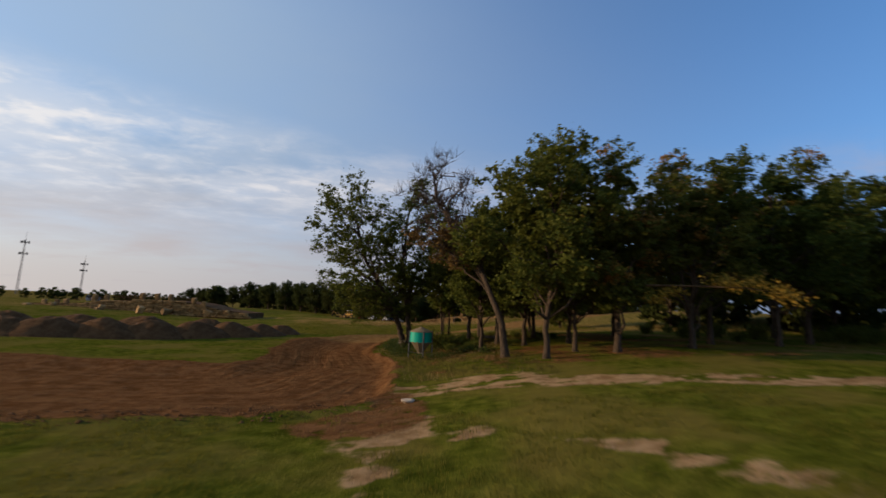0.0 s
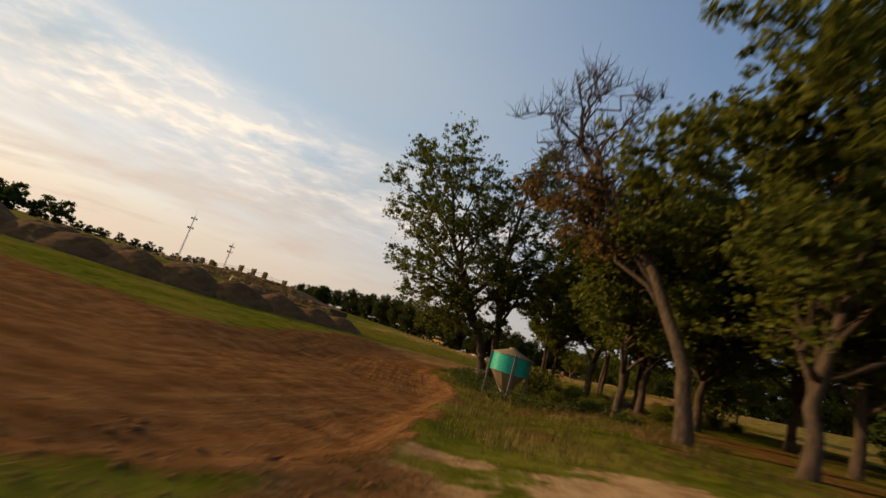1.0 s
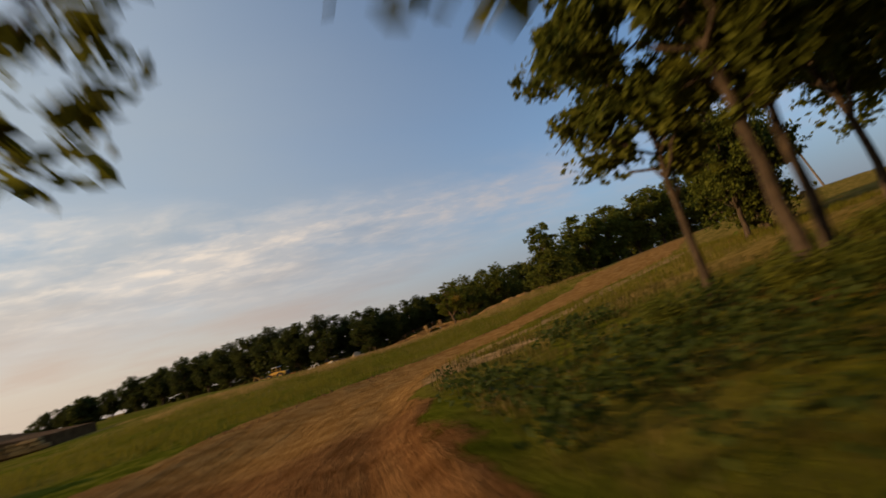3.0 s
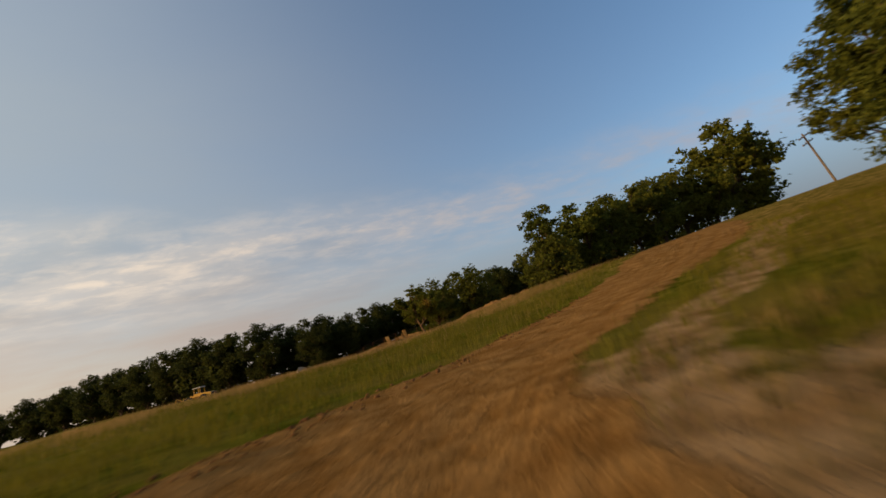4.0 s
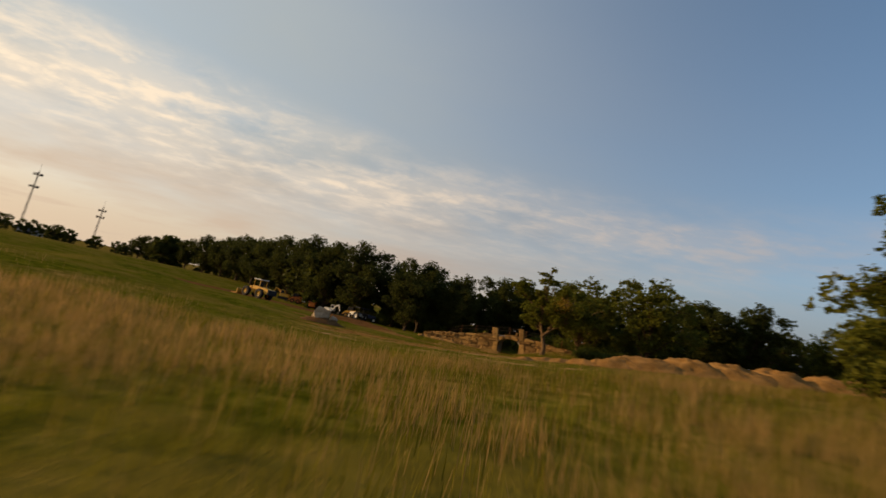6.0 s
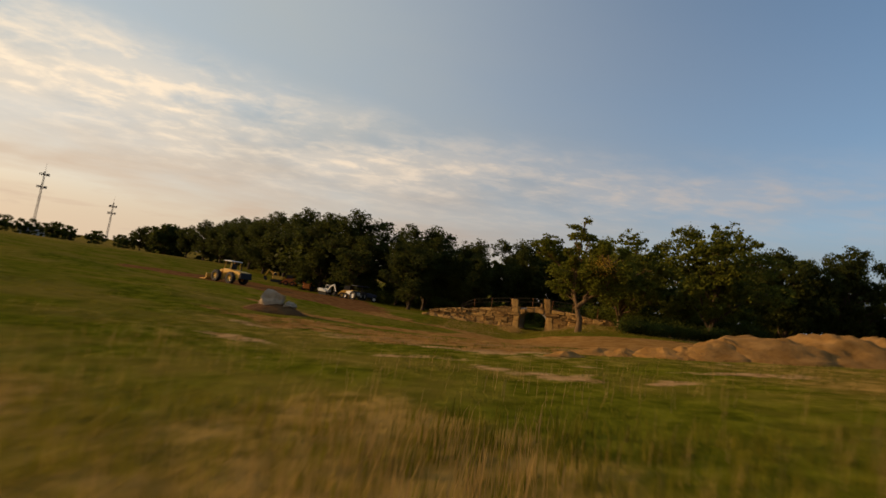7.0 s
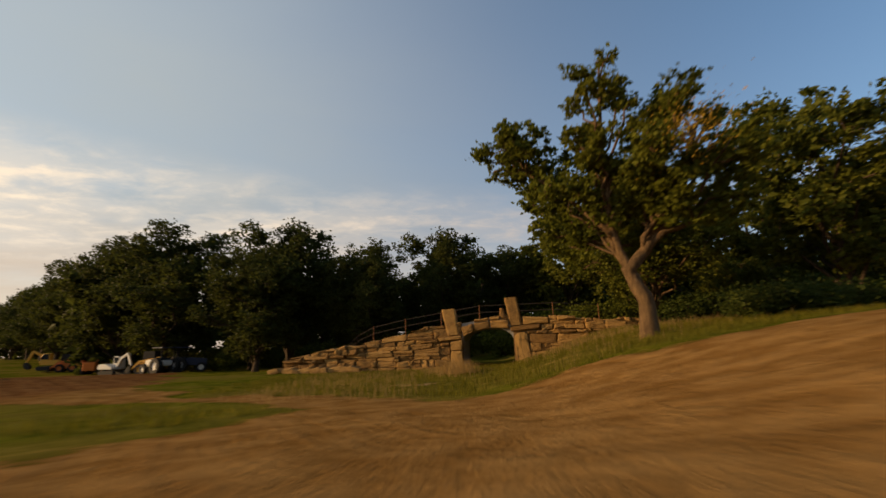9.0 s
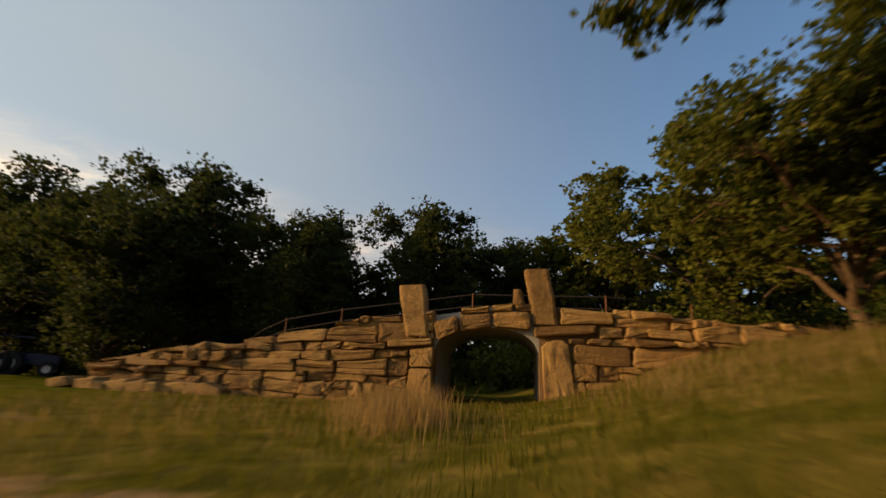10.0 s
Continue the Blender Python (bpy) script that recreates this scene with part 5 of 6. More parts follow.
for k, (x, y, rx, ry, h, turn) in enumerate((
        (-46, 39.5, 4.4, 3.2, 1.9, 10), (-41.5, 41, 4.2, 3.0, 2.0, 10), (-37, 42.5, 4.0, 3.0, 1.9, 0), (-33, 43, 3.8, 2.8, 2.0, 15), (-29, 44.5, 3.6, 2.8, 1.9, 0),
        (-25.4, 46, 3.4, 2.8, 1.9, 20), (-22.2, 48.5, 3.2, 2.6, 1.8, 40), (-19.8, 51.5, 3.0, 2.6, 1.75, 30), (-18.0, 55, 2.8, 2.5, 1.6, 0), (-16.6, 58.5, 2.4, 2.3, 1.25, 0),
        (-34.5, 48, 4.4, 3.2, 2.1, 0), (-28.5, 49.5, 4, 3, 2.1, 0), (-23.5, 53, 3.4, 3, 1.9, 0), (-40.5, 46.5, 4.6, 3.4, 2.2, 0), (-48, 45, 5, 3.4, 2.4, 0))):
    heap(200 + k, x, y, rx * 1.22, ry, h * 0.88, turn, SOIL, "soil_mound", "rounded heap of dark brown soil beyond the road", "row of soil heaps", 0.4)
for k, (x, y, rx, ry, h, turn) in enumerate((
        (12.2, 113.0, 1.3, 0.7, 0.22, 0), (13.2, 112.9, 1.3, 0.8, 0.30, 30), (14.2, 112.5, 1.3, 0.8, 0.36, -30), (15.2, 112.6, 1.5, 0.9, 0.42, 40), (16.6, 113.0, 2.6, 1.5, 0.70, 15),
        (18.8, 113.6, 3.6, 2.1, 1.15, 10), (21.6, 114.6, 3.8, 2.6, 1.30, 20), (24.4, 114.9, 3.6, 2.6, 1.32, 0), (27.6, 116.0, 3.9, 2.8, 1.4, 20), (31.5, 117, 4.2, 2.8, 1.4, 0), (35, 118.5, 4.2, 3.0, 1.4, 0), (10.7, 111.5, 0.9, 0.45, 0.20, 20), (28.5, 135.5, 2.2, 1.6, 0.6, 0))):
    heap(240 + k, x, y, rx, ry, h * 0.86, turn, CLAY, "clay_mound", "heap of orange clay dumped beside the yard", "row of clay heaps", 1.0)


def rock(seed, x, y, size, squash, name, label, group="", sink=0.25, material=ROCK, lift=0.0):
    rng = np.random.default_rng(seed)
    bm = bmesh.new()
    bmesh.ops.create_icosphere(bm, subdivisions=4, radius=1.0)
    planes = [Vector(rng.normal(size=3)).normalized() for _ in range(14)]
    cut = rng.uniform(0.5, 0.8, 14)
    for v in bm.verts:
        for p, q in zip(planes, cut):
            d = v.co.dot(p)
            if d > q:
                v.co -= p * (d - q) * 0.97
        v.co += v.co.normalized() * 0.13 * (noise.noise(v.co * 2.3 + Vector((seed, 0, 0))))
    bmesh.ops.transform(bm, matrix=Matrix.Diagonal((size, size * squash[0], size * squash[1], 1)), verts=bm.verts)
    ob = part(name, bm, material)
    ob.matrix_basis = pose(x, y, ground_z(x, y) + size * squash[1] * (1 - sink) - size * squash[1] * 0.35 + lift, 0, 0, seed * 37 % 360)
    return tagged(ob, label, "rock", group)


heap(262, -4.9, 120.6, 2.1, 1.5, 0.62, 10, SOIL, "soil_mound", "low mound of brown soil under the boulders", "", 0.5)
rock(1, -5.15, 120.5, 0.98, (0.8, 0.75), "boulder", "large pale grey boulder lying on a soil mound", lift=0.4)
rock(2, -4.1, 120.7, 0.5, (0.8, 0.75), "boulder", "smaller grey boulder beside the large one", lift=0.35)
rock(3, 1.5, 19.2, 0.42, (0.7, 0.25), "flat_stone", "flat pale stone at the edge of the road bank")

# ---- machines parked by the wood ----


def wheel(parent, x, y, r, w, rim):
    bm = bmesh.new()
    turn = Matrix.Translation((x, y, r)) @ Matrix.Rotation(radians(90), 4, "X")
    lathe(bm, [(r * 0.55, -w / 2), (r * 0.92, -w / 2), (r, -w * 0.36), (r, w * 0.36), (r * 0.92, w / 2), (r * 0.55, w / 2), (r * 0.55, -w / 2)], 22, turn)
    for k in range(14):
        a = 2 * math.pi * k / 14
        box(bm, r * 0.95, -0.04, -w * 0.46, r * 1.04, 0.04, w * 0.46, 0, turn @ Matrix.Rotation(a, 4, "Z"))
    tyre = part("tyre", bm, BLACK)
    hub = bmesh.new()
    lathe(hub, [(0.0, -w * 0.30), (r * 0.25, -w * 0.34), (r * 0.3, -w * 0.22), (r * 0.56, -w * 0.3), (r * 0.56, w * 0.3), (r * 0.3, w * 0.22), (r * 0.25, w * 0.34), (0.0, w * 0.30)], 18, turn)
    ob = new("wheel")
    ob.parent = parent
    tyre.parent = ob
    part("rim", hub, rim, ob)
    return ob


def build_loader(x, y, turn):
    ob = tagged(new("wheel_loader"), "yellow wheel loader with white cab roof and lowered bucket", "wheel loader")
    ob.matrix_basis = pose(x, y, ground_z(x, y), 0, 0, turn)
    for px, py in ((1.35, 0.85), (1.35, -0.85), (-1.25, 0.85), (-1.25, -0.85)):
        wheel(ob, px, py, 0.66, 0.46, YELLOW)
    bm = bmesh.new()
    slab(bm, [(-2.6, 0.75), (-0.5, 0.7), (-0.4, 1.15), (-0.55, 1.55), (-2.3, 1.45), (-2.6, 1.3)], -0.72, 0.72)
    bmesh.ops.bevel(bm, geom=list(bm.edges), offset=0.05, segments=2, affect="EDGES")
    part("engine_hood", bm, YELLOW, ob)
    bm = bmesh.new()
    slab(bm, [(-2.78, 0.7), (-2.55, 0.65), (-2.55, 1.38), (-2.72, 1.3)], -0.74, 0.74)
    part("radiator_grille", bm, BLACK, ob, "black rear radiator grille")
    bm = bmesh.new()
    slab(bm, [(-0.45, 0.6), (2.0, 0.6), (2.0, 0.95), (1.2, 1.15), (0.6, 1.1), (-0.45, 1.0)], -0.42, 0.42)
    part("front_frame", bm, YELLOW, ob)
    bm = bmesh.new()
    box(bm, -0.75, -0.68, 1.1, 0.55, 0.68, 1.6, 0.04)
    part("cab_base", bm, YELLOW, ob)
    for px in (-0.68, 0.45):
        for py in (-0.6, 0.6):
            bm = bmesh.new()
            rod(bm, (px, py, 1.55), (px * 0.92, py * 0.95, 2.5), 0.05)
            part("cab_post", bm, YELLOW, ob)
    bm = bmesh.new()
    box(bm, -0.45, -0.3, 1.6, 0.0, 0.3, 1.75, 0.04)
    box(bm, -0.5, -0.3, 1.7, -0.36, 0.3, 2.25, 0.04)
    part("seat", bm, BLACK, ob)
    bm = bmesh.new()
    rod(bm, (0.3, 0, 1.55), (0.15, 0, 1.9), 0.04)
    part("steering_column", bm, BLACK, ob)
    bm = bmesh.new()
    box(bm, -0.82, -0.72, 2.46, 0.62, 0.72, 2.58, 0.04)
    part("cab_roof", bm, WHITE, ob, "off-white cab roof")
    for py in (-0.42, 0.42):
        bm = bmesh.new()
        slab(bm, [(0.9, 1.35), (1.1, 1.5), (2.4, 0.85), (3.0, 0.45), (2.9, 0.3), (2.2, 0.6), (0.95, 1.15)], py - 0.06, py + 0.06)
        part("lift_arm", bm, YELLOW, ob)
    bm = bmesh.new()
    slab(bm, [(2.8, 0.75), (2.75, 0.25), (2.95, 0.05), (3.9, 0.02), (3.9, 0.08), (3.05, 0.16), (2.88, 0.32), (2.9, 0.78)], -1.1, 1.1)
    part("bucket", bm, YELLOW, ob, "wide worn steel bucket")
    bm = bmesh.new()
    rod(bm, (-1.2, -0.4, 1.5), (-1.2, -0.4, 2.2), 0.05)
    part("exhaust_pipe", bm, BLACK, ob)


def build_excavator(x, y, turn, size, paint_, label, cab):
    ob = tagged(new("excavator"), label, "excavator")
    ob.matrix_basis = pose(x, y, ground_z(x, y), 0, 0, turn)
    ob.scale = (size,) * 3
    for py in (-0.8, 0.8):
        bm = bmesh.new()
        slab(bm, [(-1.3, 0.25), (-1.1, 0.02), (1.1, 0.02), (1.3, 0.25), (1.3, 0.4), (1.1, 0.6), (-1.1, 0.6), (-1.3, 0.4)], py - 0.22, py + 0.22)
        bmesh.ops.bevel(bm, geom=list(bm.edges), offset=0.04, segments=1, affect="EDGES")
        part("track", bm, BLACK, ob)
    bm = bmesh.new()
    slab(bm, [(-1.5, 0.75), (0.9, 0.75), (0.9, 1.0), (-0.2, 1.45), (-1.35, 1.45), (-1.55, 1.2)], -0.95, 0.95)
    bmesh.ops.bevel(bm, geom=list(bm.edges), offset=0.06, segments=2, affect="EDGES")
    part("house", bm, paint_, ob)
    bm = bmesh.new()
    slab(bm, [(-0.3, 1.0), (0.95, 1.0), (0.85, 1.9), (0.6, 2.4), (-0.25, 2.4)], 0.1, 0.92)
    bmesh.ops.bevel(bm, geom=list(bm.edges), offset=0.05, segments=1, affect="EDGES")
    cab_ob = part("cab", bm, cab, ob)
    bm = bmesh.new()
    slab(bm, [(-0.1, 1.55), (0.86, 1.55), (0.78, 1.95), (0.55, 2.28), (-0.1, 2.28)], 0.06, 0.945)
    part("window", bm, GLASS, cab_ob)
    bm = bmesh.new()
    slab(bm, [(0.6, 0.95), (0.8, 0.9), (1.5, 2.0), (2.5, 2.65), (2.42, 2.85), (1.3, 2.25)], -0.25, 0.02)
    part("boom", bm, paint_, ob)
    bm = bmesh.new()
    slab(bm, [(2.3, 2.85), (2.6, 2.75), (3.2, 1.2), (3.05, 1.1), (2.3, 2.55)], -0.21, -0.02)
    part("stick", bm, paint_, ob)
    bm = bmesh.new()
    slab(bm, [(3.2, 1.2), (3.0, 1.15), (2.6, 0.7), (2.5, 0.35), (2.75, 0.2), (3.1, 0.35), (3.3, 0.8)], -0.45, 0.2)
    part("bucket", bm, BLACK, ob)
    bm = bmesh.new()
    rod(bm, (0.9, -0.1, 1.2), (1.75, -0.1, 2.15), 0.06)
    part("ram", bm, STEEL, ob)


def build_compact(x, y, turn, paint_, label, name="skid_loader"):
    ob = tagged(new(name), label, "loader")
    ob.matrix_basis = pose(x, y, ground_z(x, y), 0, 0, turn)
    for px in (-0.55, 0.55):
        for py in (-0.7, 0.7):
            wheel(ob, px, py, 0.4, 0.3, paint_)
    bm = bmesh.new()
    slab(bm, [(-1.2, 0.35), (1.0, 0.35), (1.1, 0.75), (0.5, 0.95), (-0.3, 1.25), (-1.25, 1.15)], -0.55, 0.55)
    bmesh.ops.bevel(bm, geom=list(bm.edges), offset=0.05, segments=1, affect="EDGES")
    part("body", bm, paint_, ob)
    bm = bmesh.new()
    slab(bm, [(-0.5, 1.1), (0.6, 0.95), (0.5, 1.85), (-0.45, 1.85)], -0.48, 0.48)
    part("cab", bm, BLACK, ob)
    for py in (-0.66, 0.66):
        bm = bmesh.new()
        slab(bm, [(-1.2, 1.2), (-1.1, 1.38), (0.7, 1.1), (1.45, 0.4), (1.35, 0.3), (0.6, 0.95)], py - 0.05, py + 0.05)
        part("lift_arm", bm, paint_, ob)
    bm = bmesh.new()
    slab(bm, [(1.3, 0.6), (1.3, 0.1), (1.9, 0.05), (1.9, 0.1), (1.42, 0.18), (1.38, 0.62)], -0.8, 0.8)
    part("bucket", bm, BLACK, ob)


def build_tractor(x, y, turn, paint_, label):
    ob = tagged(new("tractor"), label, "tractor")
    ob.matrix_basis = pose(x, y, ground_z(x, y), 0, 0, turn)
    for py in (-0.75, 0.75):
        wheel(ob, -0.7, py, 0.62, 0.36, WHITE)
        wheel(ob, 0.95, py * 0.9, 0.38, 0.25, WHITE)
    bm = bmesh.new()
    slab(bm, [(-1.0, 0.6), (1.3, 0.5), (1.35, 1.05), (0.1, 1.2), (-1.0, 1.0)], -0.38, 0.38)
    bmesh.ops.bevel(bm, geom=list(bm.edges), offset=0.06, segments=2, affect="EDGES")
    part("bonnet", bm, paint_, ob)
    bm = bmesh.new()
    box(bm, -0.8, -0.4, 1.0, -0.2, 0.4, 1.25, 0.05)
    part("seat", bm, BLACK, ob)
    for py in (-0.5, 0.5):
        bm = bmesh.new()
        rod(bm, (-0.9, py, 0.9), (-0.85, py, 2.0), 0.04)
        part("roll_bar", bm, BLACK, ob)
    bm = bmesh.new()
    box(bm, -1.15, -0.65, 1.98, 0.15, 0.65, 2.06, 0.02)
    part("canopy", bm, NAVY, ob)


def build_pickup(x, y, turn, paint_, label):
    ob = tagged(new("pickup_truck"), label, "truck")
    ob.matrix_basis = pose(x, y, ground_z(x, y), 0, 0, turn)
    for px in (-1.6, 1.6):
        for py in (-0.8, 0.8):
            wheel(ob, px, py, 0.38, 0.26, STEEL)
    bm = bmesh.new()
    slab(bm, [(-2.6, 0.5), (2.5, 0.5), (2.6, 0.8), (2.4, 1.05), (1.2, 1.12), (0.6, 1.68), (-0.6, 1.7), (-0.8, 1.12), (-2.6, 1.1)], -0.9, 0.9)
    bmesh.ops.bevel(bm, geom=list(bm.edges), offset=0.07, segments=2, affect="EDGES")
    part("body", bm, paint_, ob)
    bm = bmesh.new()
    slab(bm, [(1.1, 1.14), (0.58, 1.6), (-0.55, 1.62), (-0.7, 1.14)], -0.915, 0.915)
    part("window", bm, GLASS, ob)


build_loader(-22.3, 143.2, 158)
build_excavator(-31.6, 173.0, 188, 0.78, YELLOW, "yellow tracked excavator with folded boom before the trees", YELLOW)
build_compact(-28.0, 170.5, 200, ORANGE, "orange compact loader parked beside the excavator")
build_pickup(-26.3, 173.5, 80, WHITE, "white pickup truck parked under the trees")
build_compact(-22.6, 166.5, 95, ORANGE, "small orange-red loader standing near the wood")
build_excavator(-17.2, 160.4, -20, 0.66, WHITE, "small white excavator with raised folded arm", WHITE)
build_tractor(-11.6, 157.0, 150, WHITE, "small grey tractor with canopy by the wood")
build_tractor(-9.9, 158.2, 20, NAVY, "dark blue compact tractor in the shade")
build_compact(-13.0, 158.6, 170, YELLOW, "yellow compact loader among the parked machines")

# ---- masts, pole and far buildings ----


def build_mast(x, y, h, decks):
    ob = tagged(new("radio_mast"), "tall thin steel lattice mast on the horizon", "mast", "radio masts")
    ob.matrix_basis = pose(x, y, ground_z(x, y))
    w = 1.0
    corners = [(w * math.cos(a), w * math.sin(a)) for a in (0.3, 2.4, 4.5)]
    for cx, cy in corners:
        bm = bmesh.new()
        rod(bm, (cx, cy, -1), (cx * 0.5, cy * 0.5, h * 0.93), 0.16, 0.12, 5)
        part("mast_leg", bm, STEEL, ob)
    bm = bmesh.new()
    n = 22
    for k in range(n):
        z0, z1 = h * 0.93 * k / n, h * 0.93 * (k + 1) / n
        for q in range(3):
            a, b = corners[q], corners[(q + 1) % 3]
            s0, s1 = 1 - 0.5 * k / n, 1 - 0.5 * (k + 1) / n
            rod(bm, (a[0] * s0, a[1] * s0, z0), (b[0] * s1, b[1] * s1, z1), 0.07, sides=4)
    part("lattice", bm, STEEL, ob)
    bm = bmesh.new()
    rod(bm, (0, 0, h * 0.9), (0, 0, h + 3), 0.15, 0.06, 5)
    part("antenna_rod", bm, STEEL, ob)
    for z in decks:
        bm = bmesh.new()
        for q in range(3):
            a = 2.1 * q + 0.5
            m = Matrix.Translation((0, 0, z)) @ Matrix.Rotation(a, 4, "Z")
            box(bm, -0.1, -0.1, -0.1, 2.6, 0.1, 0.1, 0, m)
            for o in (-1.6, 0, 1.6):
                box(bm, 2.3, o - 0.25, -1.0, 2.7, o + 0.25, 1.0, 0, m)
            box(bm, 2.3, -2.0, -0.1, 2.5, 2.0, 0.1, 0, m)
        part("antenna_deck", bm, BLACK, ob)


build_mast(-367, 410, 54, (47.5, 37))
build_mast(-355, 467, 40, (33.5, 27))


def build_pole(x, y, h, lean, label):
    ob = tagged(new("utility_pole"), label, "utility pole")
    ob.matrix_basis = pose(x, y, ground_z(x, y), lean[0], lean[1], 0)
    bm = bmesh.new()
    rod(bm, (0, 0, -1), (0, 0, h), 0.2, 0.13, 10)
    part("post", bm, WOOD, ob)
    for z in (h - 0.5, h - 1.6):
        bm = bmesh.new()
        box(bm, -1.5, -0.07, z - 0.08, 1.5, 0.07, z + 0.08)
        arm = part("crossarm", bm, WOOD, ob)
        for px in (-1.35, -0.6, 0.6, 1.35):
            bm = bmesh.new()
            lathe(bm, [(0.0, z + 0.08), (0.05, z + 0.1), (0.07, z + 0.16), (0.04, z + 0.22), (0.06, z + 0.26), (0.0, z + 0.3)], 8, Matrix.Translation((px, 0, 0)))
            part("insulator", bm, STEEL, arm)


build_pole(76.6, 101, 10.4, (0, -19), "leaning wooden utility pole with two crossarms")


# ---- stone terrace beyond the soil heaps ----
def build_terrace():
    ob = tagged(new("stone_terrace"), "long stone terrace with upright posts strung with wire", "terrace")
    base = ground_z(-60, 98)
    ob.matrix_basis = pose(-60, 97, base + 0.4, 0, 0, -3)
    rng = random.Random(5)
    bm = bmesh.new()
    slab(bm, [(-24, -1.2), (24, -1.2), (24, 0.3), (18, 0.8), (14.6, 1.55), (12.4, 1.9), (7.4, 2.25), (1, 2.1), (-9, 1.45), (-11, 0.9), (-24, 0.3)], 0.3, 9)
    part("core", bm, SOIL, ob)
    z = -0.9
    while z < 2.3:
        h = rng.choice((0.3, 0.4, 0.5))
        s = -24.0
        while s < 24:
            w = rng.choice((0.8, 1.1, 1.5, 2.0))
            top = float(np.interp(s + w / 2, (-24, -11, -9, 1, 7.4, 12.4, 14.6, 18, 24), (0.3, 0.9, 1.45, 2.1, 2.25, 1.9, 1.55, 0.8, 0.3)))
            if z + h * 0.6 < top:
                st = part("stone", STONES[rng.randrange(9)], None, ob)
                st.matrix_basis = Matrix.Translation((s + w / 2, 0.2 - rng.uniform(0, 0.15), z + h / 2)) @ Matrix.Diagonal((w - 0.05, 0.5, h - 0.04, 1))
            s += w
        z += h
    posts = (-20.4, -17.5, -15.6, -9.4, -6.8, 0.9, 4.2, 7.2, 12.2, 14.5)
    tops = []
    for s in posts:
        h = float(np.interp(s, (-21, -17, -9.4, 1, 7.2, 12.2, 14.5), (1.2, 1.3, 2.6, 3.35, 3.4, 2.85, 2.3)))
        low = float(np.interp(s, (-24, -11, -9, 1, 7.4, 12.4, 14.6, 18, 24), (0.3, 0.9, 1.45, 2.1, 2.25, 1.9, 1.55, 0.8, 0.3))) - 0.3
        st = part("post_stone", STONES[rng.randrange(9)], None, ob)
        st.matrix_basis = Matrix.Translation((s, 0.5, (h + low) / 2)) @ Matrix.Rotation(radians(rng.uniform(-6, 6)), 4, "Y") @ Matrix.Diagonal((0.9, 0.7, (h - low) * 1.1, 1))
        tops.append((s, h))
    for d in (0.35, 0.75):
        v, f = tube([(s, 0.5, h - d) for s, h in tops], [0.035] * len(tops), 5)
        part("wire", mesh_from("wire", v, f, RUST), None, ob)
    for k in range(9):
        st = part("block", STONES[rng.randrange(9)], None, ob)
        st.matrix_basis = Matrix.Translation((rng.uniform(-24, 22), rng.uniform(-5, -0.9), rng.uniform(-0.35, 0.2))) @ Matrix.Rotation(radians(rng.uniform(-35, 35)), 4, "Y") @ Matrix.Rotation(rng.uniform(0, 3), 4, "Z") @ Matrix.Diagonal((rng.uniform(0.7, 2.0), rng.uniform(0.6, 1.2), rng.uniform(0.7, 1.7), 1))


build_terrace()

# ---- grass, weeds and clods ----


def blade_mesh(name, x, y, h, width, rng, material, lean=0.35):
    n = len(x)
    z = gz(x, y)
    a = rng.uniform(0, 2 * math.pi, n)
    bend = h * lean * rng.uniform(0.2, 1.3, n)
    wx, wy = -np.sin(a) * width, np.cos(a) * width
    bx, by = np.cos(a) * bend, np.sin(a) * bend
    p = np.zeros((n, 5, 3))
    p[:, 0] = np.stack([x - wx, y - wy, z - 0.03], -1)
    p[:, 1] = np.stack([x + wx, y + wy, z - 0.03], -1)
    p[:, 2] = np.stack([x + bx * 0.35 - wx * 0.8, y + by * 0.35 - wy * 0.8, z + h * 0.6], -1)
    p[:, 3] = np.stack([x + bx * 0.35 + wx * 0.8, y + by * 0.35 + wy * 0.8, z + h * 0.6], -1)
    p[:, 4] = np.stack([x + bx, y + by, z + h * (1 - 0.25 * lean)], -1)
    i = np.arange(n)[:, None] * 5
    f = np.concatenate([i + np.array([[0, 1, 3]]), i + np.array([[0, 3, 2]]), i + np.array([[2, 3, 4]])])
    return mesh_from(name, p.reshape(-1, 3), f.tolist(), material)


def scatter(rng, n, x0, x1, y0, y1, keep):
    """Tufted random places where keep(x, y) is high."""
    cx, cy = rng.uniform(x0, x1, n // 6), rng.uniform(y0, y1, n // 6)
    x = np.repeat(cx, 6) + rng.normal(0, 0.09, (n // 6) * 6)
    y = np.repeat(cy, 6) + rng.normal(0, 0.09, (n // 6) * 6)
    ok = rng.uniform(0, 1, len(x)) < keep(x, y)
    return x[ok], y[ok]


def off_dirt(x, y):
    d = np.minimum(np.minimum(along(x, y, ROAD), along(x, y, YARD)), np.minimum(along(x, y, TRACK), along(x, y, YARD_SPUR)))
    return step(-0.3, 0.7, d + 1.2 * (fbm(x * 0.5, y * 0.5, 3, 3) - 0.5))


